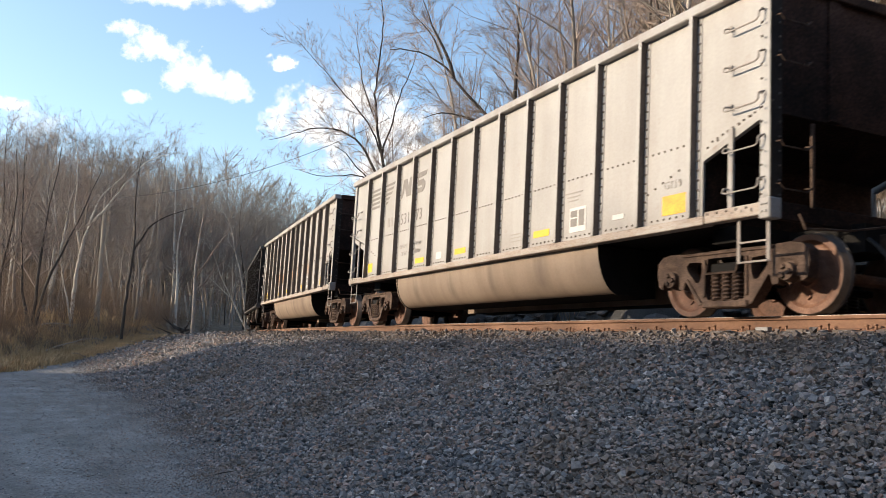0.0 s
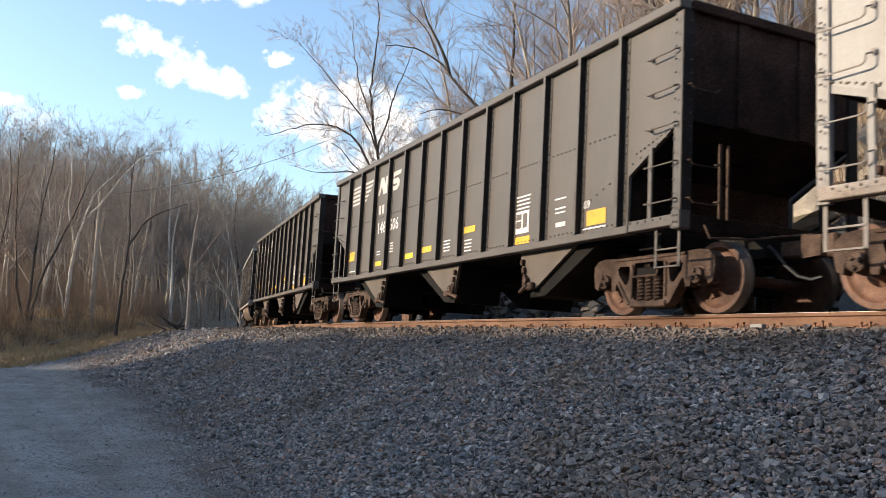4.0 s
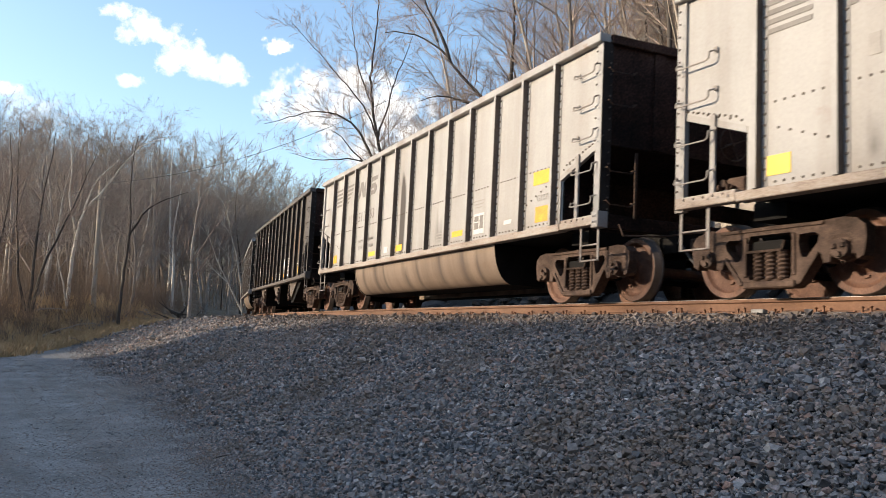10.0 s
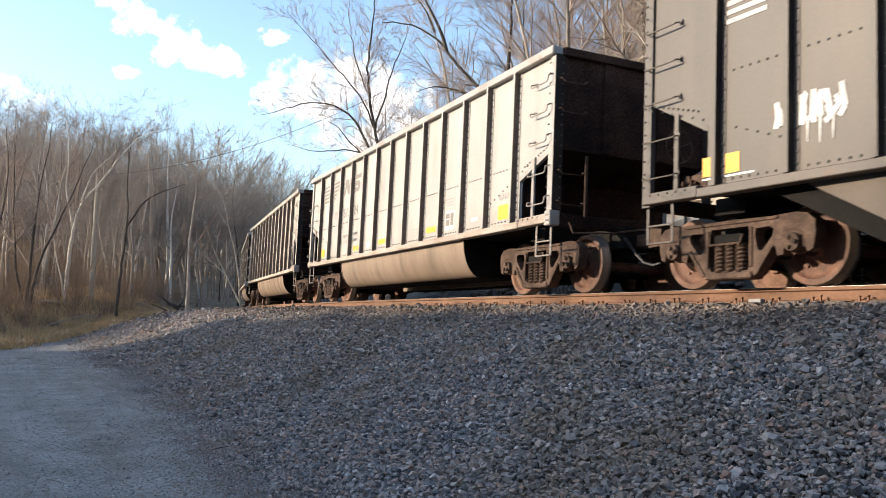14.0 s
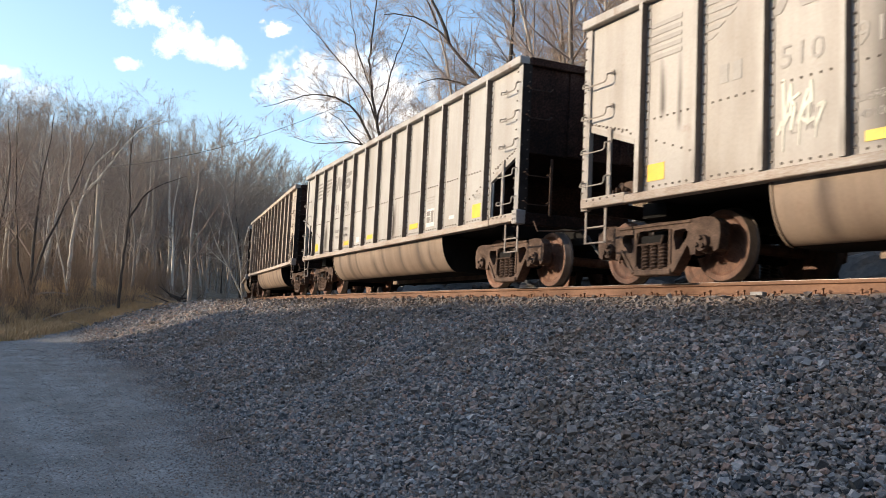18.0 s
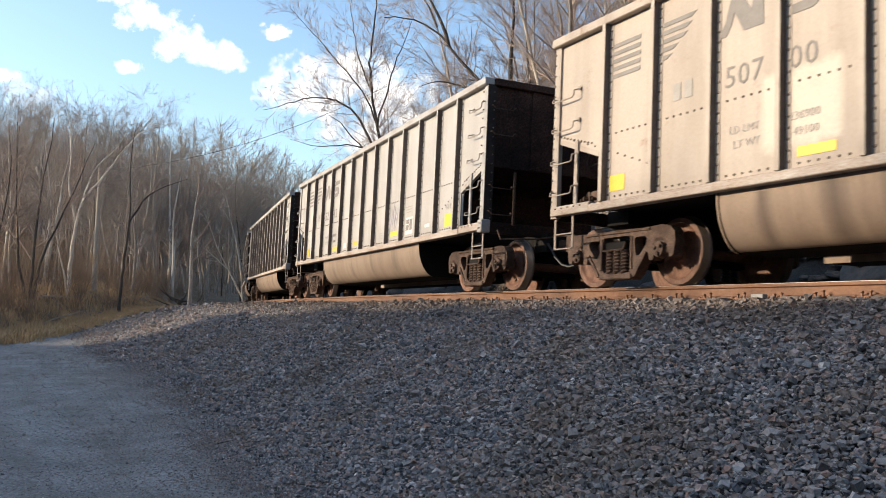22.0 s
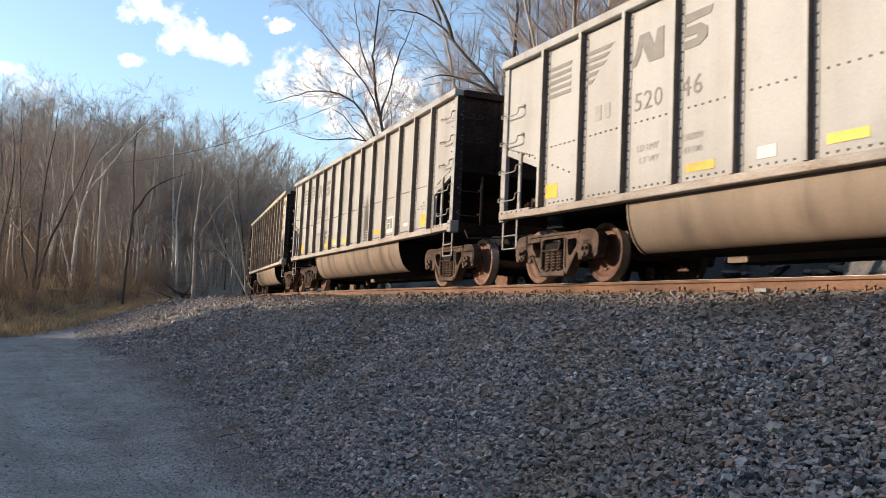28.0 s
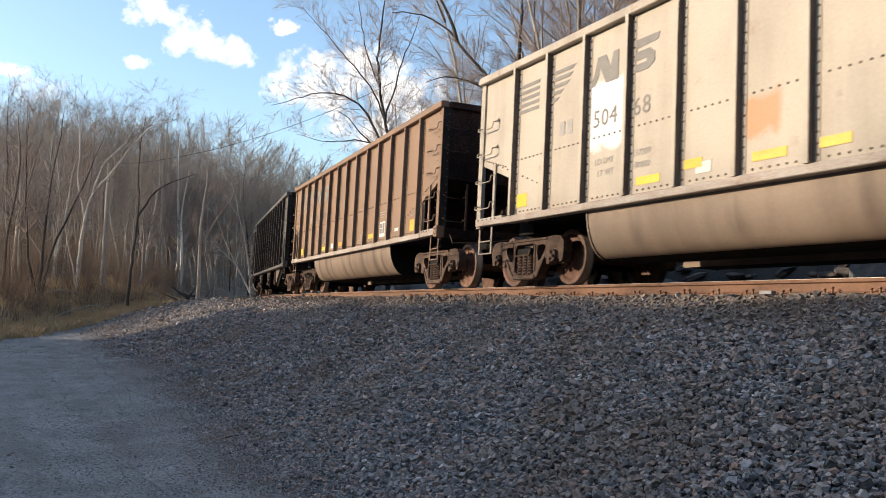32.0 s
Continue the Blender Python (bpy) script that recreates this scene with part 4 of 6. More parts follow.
def add_marks(car, n, spec):
    hop = spec["kind"] == "hopper"
    big, small = (M_WHITEWASH, M_WHITE) if hop else (spec.get("mark", M_GREYMARK), M_PALEMARK)
    up = 0.17 if hop else 0.0
    s1, s2 = stripes_shape()
    e1, e2 = emblem(0)
    for key, polys in (("stripes/a", s1), ("stripes/b", s2)):
        part("stripes", shape_mesh(key, polys), car, big, "slanted stripes", pose(0, MARK_Y, up))
    for key, polys in (("emblem/a", e1), ("emblem/b", e2)):
        part("emblem", shape_mesh(key, polys), car, big, "heavy slanted emblem shape", pose(0, MARK_Y, up))
    # reporting mark, as bars
    for k in range(2):
        part("mark_bar", plate_mesh(0.13, 0.22), car, big if hop else small, "", pose(-4.58 + 0.2 * k if not hop else -3.68 + 0.22 * k, MARK_Y, 2.37 if not hop else 2.64))
    a, b = spec["number"]
    za = 2.06 if hop else 2.22
    digits = M_WHITE if hop else big
    if a:
        for text, u in ((a, -3.80), (b, -2.96 if hop else -2.90)):
            for k, ch in enumerate(text):
                part("digit", lettering(ch, 0.39 if hop else 0.36), car, digits, "painted digit of the car number", pose(u + 0.195 * k, MARK_Y, za, 90))
    if not hop:
        part("small_lettering", lettering("LD LMT", 0.13), car, small, "faded small lettering", pose(-3.72, MARK_Y, 1.66, 90))
        part("small_lettering", lettering("LT WT", 0.13), car, small, "faded small lettering", pose(-3.66, MARK_Y, 1.49, 90))
        part("small_lettering", lettering(spec.get("limit", "236900"), 0.13), car, small, "faded small lettering", pose(-2.89, MARK_Y, 1.66, 90))
        part("small_lettering", lettering(spec.get("light", "49100"), 0.13), car, small, "faded small lettering", pose(-2.84, MARK_Y, 1.49, 90))
        part("small_lettering", lettering(spec.get("code", "G117R"), 0.15), car, small, "faded small lettering", pose(5.42, MARK_Y, 1.57, 90))
        labels = [(-5.78, 1.37, 0.48, 0.22), (-2.55, 1.31, 0.47, 0.11), spec.get("mid", (-0.54, 1.33, 0.48, 0.11)), (2.45, 1.34, 0.48, 0.11), (5.63, 1.36, 0.47, 0.25)] + list(spec.get("yellow", ()))
        bars = [(-1.54, 1.33, 0.26, 0.14, M_PANEL)] + [(1.62, 1.42 - 0.06 * k, 0.34, 0.018, small) for k in range(3)] + [(3.35, 1.86 - 0.06 * k, 0.46 - 0.1 * k, 0.018, small) for k in range(3)]
        frames = [(spec.get("panel", 3.38), 1.44)]
    else:
        if n == 6:
            labels = [(-5.92, 1.375, 0.55, 0.23), (-2.59, 1.32, 0.44, 0.12), (-0.70, 1.33, 0.46, 0.12), (2.27, 1.32, 0.50, 0.12), (5.51, 1.37, 0.47, 0.26)]
            rows = ((-3.44, 1.70, 0.22, 3), (-2.72, 1.72, 0.24, 2), (0.33, 1.45, 0.36, 4), (1.29, 1.41, 0.34, 4), (3.27, 1.90, 0.62, 4), (5.23, 1.59, 0.34, 1), (-1.70, 1.37, 0.30, 3), (-5.82, 1.23, 0.75, 1))
        else:
            labels = [(-5.62, 1.66, 0.40, 0.24), (-3.57, 1.33, 0.42, 0.11), (-1.62, 1.36, 0.45, 0.12), (-0.65, 1.42, 0.48, 0.12), (1.32, 1.62, 0.50, 0.12), (3.33, 1.22, 0.46, 0.12), (5.40, 1.35, 0.46, 0.22)]
            rows = ((-3.6, 1.62, 0.24, 2), (-2.75, 1.75, 0.22, 4), (0.35, 1.50, 0.30, 4), (1.3, 1.42, 0.30, 4), (3.3, 1.95, 0.5, 4), (4.45, 1.75, 0.3, 1), (4.45, 1.60, 0.3, 2), (5.30, 1.20, 0.66, 1), (-5.5, 1.26, 0.5, 1))
            part("small_lettering", lettering("H69", 0.17), car, M_WHITE, "white stencilled class mark", pose(4.95, MARK_Y, 1.50, 90))
        bars = []
        for u, z, w, k in rows:
            bars += [(u, z - 0.065 * j, w * (1 - 0.12 * (j % 2)), 0.022, M_WHITE) for j in range(k)]
        frames = [(3.30, 1.43 if n == 6 else 1.52)]
    for u, z, w, h in labels:
        part("yellow_label", plate_mesh(w, h), car, M_YELLOW, "yellow reflective label", pose(u, MARK_Y, z))
    for u, z, w, h, mat in bars:
        part("stencil_bar", plate_mesh(round(w, 3), h), car, mat, "", pose(u, MARK_Y, z))
    for u, z in frames:
        part("data_panel", plate_mesh(0.43, 0.37), car, M_WHITE if hop else M_PANEL, "pale stencil frame", pose(u, MARK_Y, z))
        inner = spec["paint"] if hop else M_GREYMARK
        for du, w, h in ((-0.10, 0.17, 0.24), (0.10, 0.14, 0.24)):
            part("data_panel", plate_mesh(w, h), car, inner, "dark stencil block", pose(u + du, MARK_Y - 0.004, z + 0.02))
        part("data_panel", plate_mesh(0.17, 0.02), car, M_WHITE if hop else M_PANEL, "", pose(u - 0.10, MARK_Y - 0.007, z + 0.03))
    part("builder_plate", plate_mesh(0.26, 0.07), car, M_PANEL, "small white plate", pose(4.47, MARK_Y, 1.35))
    for poly_key, polys, mat, label in spec.get("graffiti", ()):
        part("graffiti", shape_mesh(poly_key, polys), car, mat, label, pose(0, MARK_Y - 0.003, 0))


def scrawl(seed, u, z, w, h, loops=5, thick=0.045):
    """Illegible spray strokes as slim polygons, inside a w by h box."""
    rng = random.Random(seed)
    polys = []
    for k in range(loops):
        x0 = u + w * (k + 0.1) / loops
        pts = [(x0 + rng.uniform(-0.03, 0.03), z + rng.uniform(0, 0.2) * h)]
        for j in range(4):
            pts.append((x0 + rng.uniform(-0.1, 1.2) * w / loops, z + h * rng.uniform(0.1, 1.0)))
        for (xa, za), (xb, zb) in zip(pts, pts[1:]):
            L = math.hypot(xb - xa, zb - za) or 1
            nx, nz = -(zb - za) / L * thick / 2, (xb - xa) / L * thick / 2
            polys.append([(xa - nx, za - nz), (xb - nx, zb - nz), (xb + nx, zb + nz), (xa + nx, za + nz)])
        if k % 2:
            d = rng.uniform(0.02, 0.2)
            polys.append([(x0, z - d), (x0 + 0.008, z - d), (x0 + 0.022, z + 0.1), (x0 - 0.004, z + 0.1)])
    return polys


def build_truck(car, at):
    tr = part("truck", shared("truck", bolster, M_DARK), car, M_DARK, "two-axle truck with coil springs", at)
    for k in range(2):
        m = mirror(None) if k else Matrix()
        part("side_frame", shared("side_frame", side_frame, M_STEEL), tr, None, "cast side frame, dusty brown", m)
        for x in (-0.165, 0.0, 0.165):
            part("spring", shared("spring", spring, M_STEEL), tr, None, "coil spring", m @ pose(x, 0, 0))
        part("brake_beam", shared("brake_beam", brake_beam, M_STEEL), tr, None, "", m)
        for x in (-0.92, 0.92):
            part("bearing_adapter", shared("bearing_adapter", bearing_adapter, M_STEEL), tr, None, "", m @ pose(x, 0, 0))
    wheels = []
    for x in (-0.92, 0.92):
        wheels.append(part("wheelset", wheel_mesh(), tr, None, "rusty steel wheels on an axle", pose(x, 0, WHEEL_R + 0.002)))
    return wheels


def build_car(n, spec):
    hop = spec["kind"] == "hopper"
    top = 3.90 if hop else 3.77
    cut = 2.38 if hop else 2.20
    tag = "h" if hop else "g"
    p, trim = spec["paint"], spec.get("trim", spec["paint"])
    car = new("coal_hopper" if hop else "coal_gondola")
    tagged(car, spec["label"], "coal car", "cars of the coal train")
    seam = 2.45 if hop else 2.07
    sides = (Matrix(), mirror(None))
    for m in sides:
        part("side_sheet", shared("side_sheet/" + tag, lambda bm: side_sheet(bm, top - 0.05, cut)), car, p, at=m)
        part("top_chord", shared("top_chord/" + tag, lambda bm: add_box(bm, -7.205, 7.205, -1.60, -1.41, top - 0.13, top, 0.012)), car, trim, at=m)
        part("end_chord", shared("end_chord/" + tag, lambda bm: add_box(bm, 7.085, 7.235, -1.40, 1.40, top - 0.135, top - 0.003, 0.012)), car, M_END, "sooty end rail, shade in its colour", at=m)
        part("side_sill", shared("side_sill", lambda bm: add_box(bm, -6.22, 6.22, -1.575, -1.40, 1.02, 1.13, 0.01)), car, trim if hop else M_SILL, "" if hop else "rust-stained side sill", at=m)
        part("end_sheet", shared("end_sheet/" + tag, lambda bm: (add_box(bm, 7.125, 7.160, -1.41, 1.41, cut - 0.02, top - 0.1), add_box(bm, 7.155, 7.195, -0.62, -0.44, cut, top - 0.14), add_box(bm, 7.155, 7.195, 0.44, 0.62, cut, top - 0.14))), car, M_END, "sooty brown sheet, shade in its colour", at=m)
        part("slope_sheet", shared("slope_sheet/" + tag, lambda bm: (add_prism(bm, [(6.10, 1.86), (7.145, cut), (7.145, cut + 0.03), (6.10, 1.89)][::-1], -1.41, 1.41), add_box(bm, 6.06, 6.11, -1.41, 1.41, 1.05, 1.87))), car, M_END, "sooty brown sheet, shade in its colour", at=m)
        part("end_sill", shared("end_sill", lambda bm: add_box(bm, 7.145, 7.225, -1.40, 1.40, 0.98, 1.18, 0.01)), car, M_END, "sooty end sill", at=m)
        part("corner_plate", shared("corner_plate", lambda bm: (add_box(bm, 7.085, 7.245, -1.585, -1.405, 0.98, 1.21, 0.012), [add_rod(bm, (7.135 + 0.06 * (k % 2), -1.60, 1.06 + 0.08 * (k // 2)), (7.135 + 0.06 * (k % 2), -1.58, 1.06 + 0.08 * (k // 2)), 0.016, 6) for k in range(4)])), car, trim, at=m)
        for s in (-1, 1):
            e = s
            part("sill_end", shared(f"sill_end/{s}", lambda bm: add_box(bm, min(e * 6.225, e * 7.165), max(e * 6.225, e * 7.165), -1.565, -1.42, 1.03, 1.17, 0.01)), car, trim if hop else M_SILL, at=m)
            part("corner_post", shared(f"corner_post/{s}" + tag, lambda bm: add_box(bm, min(e * 7.055, e * 7.190), max(e * 7.055, e * 7.190), -1.53, -1.455, 1.0, top - 0.12)), car, trim, at=m)
            # the end-facing return wears the same painted shade
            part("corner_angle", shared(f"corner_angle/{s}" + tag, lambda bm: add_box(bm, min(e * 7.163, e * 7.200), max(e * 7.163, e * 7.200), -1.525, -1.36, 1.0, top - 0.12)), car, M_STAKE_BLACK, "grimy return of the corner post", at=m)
            part("slope_flange", shared(f"slope_flange/{s}" + tag, lambda bm: add_prism(bm, [(e * 6.12, 1.80), (e * 7.085, cut - 0.06), (e * 7.085, cut + 0.02), (e * 6.12, 1.88)][::-1 if e > 0 else 1], -1.50, -1.44)), car, trim, at=m)
            part("ladder_stile", shared(f"ladder_stile/{s}", lambda bm: add_box(bm, min(e * 6.57, e * 6.64), max(e * 6.57, e * 6.64), -1.53, -1.50, 1.10, 2.10)), car, trim, at=m)
            for z in (1.34, 1.81, 2.30, 2.77) + ((3.24,) if s > 0 or hop else ()):
                part("grab_iron", shared("grab_iron/" + tag, lambda bm: grab_iron(bm, hop)), car, trim, at=m @ pose(s * 6.85, -0.02, z))
            part("step_ladder", shared("step_ladder", step_ladder), car, trim, at=m @ pose(s * 6.915, -1.48, 1.03))
        part("end_ladder", shared("end_ladder/" + tag, lambda bm: (add_box(bm, 7.225, 7.255, -0.97, -0.93, 1.15, 2.10), add_box(bm, 7.225, 7.255, -0.84, -0.81, 1.15, 2.10) if hop else None)), car, M_STEEL, "rusty end ladder", at=m)
        for z in (1.34, 1.81, 2.77) + ((3.24,) if not hop else ()):
            part("end_grab", shared("end_grab", end_grab, M_STEEL), car, M_STEEL, at=m @ pose(7.175, -1.22, z))
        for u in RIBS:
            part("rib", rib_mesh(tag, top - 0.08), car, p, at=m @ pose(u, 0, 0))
        part("coupler", shared("coupler", coupler_shape, M_STEEL), car, M_STEEL, "rusty knuckle coupler", m)
        part("air_hose", shared("air_hose", hose_shape, M_HOSE), car, M_HOSE, "black rubber air hose", m)
        part("uncoupling_lever", shared("uncoupling_lever", uncoupling_lever, M_STEEL), car, M_STEEL, "", m)
    part("rivets", shared("rivets/" + tag, lambda bm: rivets_mesh(bm, top, seam)), car, M_BLACKMARK if hop else M_RIVET, "rows of rivet heads", kind="stuff")
    # sill, floor and chutes carry the under-car shade in their colour
    part("center_sill", shared("center_sill", lambda bm: (add_box(bm, -7.4, 7.4, -0.34, 0.34, 0.72, 1.04), add_box(bm, -6.35, -5.9, -1.12, 1.12, 0.86, 1.06), add_box(bm, 5.9, 6.35, -1.12, 1.12, 0.86, 1.06))), car, M_DARK, "sooty centre sill and bolsters, under-car shade in the colour")
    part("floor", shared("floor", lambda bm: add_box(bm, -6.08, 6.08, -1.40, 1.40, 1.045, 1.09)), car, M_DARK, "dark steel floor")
    part("brake_rigging", shared("brake_rigging", brake_rigging, M_STEEL), car, M_STEEL, "brake valve and piping")
    if hop:
        for u, flip in ((-4.03, False), (-0.06, False), (3.95, True)):
            for e in (-1, 1):
                pk = part("hopper_pocket", shared(f"hopper_pocket/{flip}/{e}", lambda bm: hopper_pocket(bm, flip, e)), car, spec["pocket"], "sloping discharge pocket", pose(u, 0, 0))
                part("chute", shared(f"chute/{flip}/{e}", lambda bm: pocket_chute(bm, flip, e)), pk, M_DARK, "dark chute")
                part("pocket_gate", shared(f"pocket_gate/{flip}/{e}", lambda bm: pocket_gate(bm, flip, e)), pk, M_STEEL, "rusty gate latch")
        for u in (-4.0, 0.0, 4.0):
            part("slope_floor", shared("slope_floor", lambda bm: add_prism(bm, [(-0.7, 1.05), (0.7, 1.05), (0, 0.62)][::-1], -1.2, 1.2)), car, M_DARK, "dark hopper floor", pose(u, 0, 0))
    else:
        for m in sides:
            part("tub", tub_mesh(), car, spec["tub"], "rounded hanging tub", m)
        part("brake_wheel", shared("brake_wheel", brake_wheel, M_STEEL), car, M_STEEL, "hand brake wheel")
    add_marks(car, n, spec)
    wheels = []
    turn = math.degrees(TRUCK / TRACK_R)
    for s in (-1, 1):
        wheels += build_truck(car, pose(s * TRUCK, 0, 0, 0, 0, s * turn))
    return car, wheels

TAN, GREY, BEIGE, BROWN = (0.418, 0.394, 0.366), (0.408, 0.385, 0.358), (0.53, 0.435, 0.31), (0.27, 0.16, 0.095)
GRIME, DUST = (0.20, 0.155, 0.115), (0.27, 0.205, 0.15)
M_TUB = car_paint("dusty_tub_paint", (0.33, 0.248, 0.182), (0.17, 0.118, 0.083), 0.2, 0.55, [(u, w, 0.4, 1.1, 0.6) for u, w in ((-2.9, 0.18), (-1.1, 0.22), (0.6, 0.15), (2.3, 0.3))])
M_TUB_RUNS = car_paint("streaked_tub_paint", (0.32, 0.235, 0.170), (0.15, 0.102, 0.072), 0.3, 0.75, [(u, w, 0.3, 1.2, 0.9) for u, w in ((-3.3, 0.16), (-2.4, 0.2), (-1.8, 0.12), (-0.4, 0.24), (0.3, 0.12), (1.5, 0.2), (2.6, 0.26), (3.2, 0.14))])
M_BLACKPAINT = car_paint("dusty_black_paint", (0.098, 0.085, 0.076), (0.14, 0.114, 0.092), 0.12, 0.4, [(0.0, 0.3, 1.3, 2.2, 0.8), (-1.2, 0.1, 1.2, 1.9, 0.5)], rough=0.5)
M_BLACKPAINT_WORN = car_paint("worn_black_paint", (0.102, 0.087, 0.076), (0.14, 0.11, 0.089), 0.3, 0.5, (), [(4.1, 5.6, 1.9, 2.9, (0.17, 0.10, 0.06), 0.9)], rough=0.5)
M_POCKET = car_paint("dusty_pocket_paint", (0.135, 0.105, 0.083), (0.09, 0.068, 0.052), 0.3, 0.6)
M_LILAC = grainy("faded_lilac_spray", [(0.3, (0.40, 0.36, 0.40)), (0.7, (0.50, 0.46, 0.48))], 6, 0.7, 0, 40, 0.05, 0.002)
M_PALESPRAY = grainy("faded_pale_spray", [(0.3, (0.52, 0.50, 0.42)), (0.7, (0.66, 0.63, 0.54))], 6, 0.7, 0, 40, 0.05, 0.002)

RUSTY = (0.34, 0.20, 0.12)


def gon(name, base, number, label, rust=0.2, dusty=0.3, streaks=(), patches=(), runs=False, **more):
    d = dict(kind="gondola", paint=car_paint(name, base, GRIME, rust, dusty, streaks, patches), trim=car_paint(name + "_trim", tuple(v * 0.92 for v in base), (0.17, 0.115, 0.08), min(rust + 0.35, 0.8), min(dusty + 0.2, 0.8)), number=number, label=label, tub=M_TUB_RUNS if runs else M_TUB)
    d.update(more)
    return d


def hopper(number, label, worn=False, **more):
    d = dict(kind="hopper", paint=M_BLACKPAINT_WORN if worn else M_BLACKPAINT, number=number, label=label, pocket=M_POCKET)
    d.update(more)
    return d


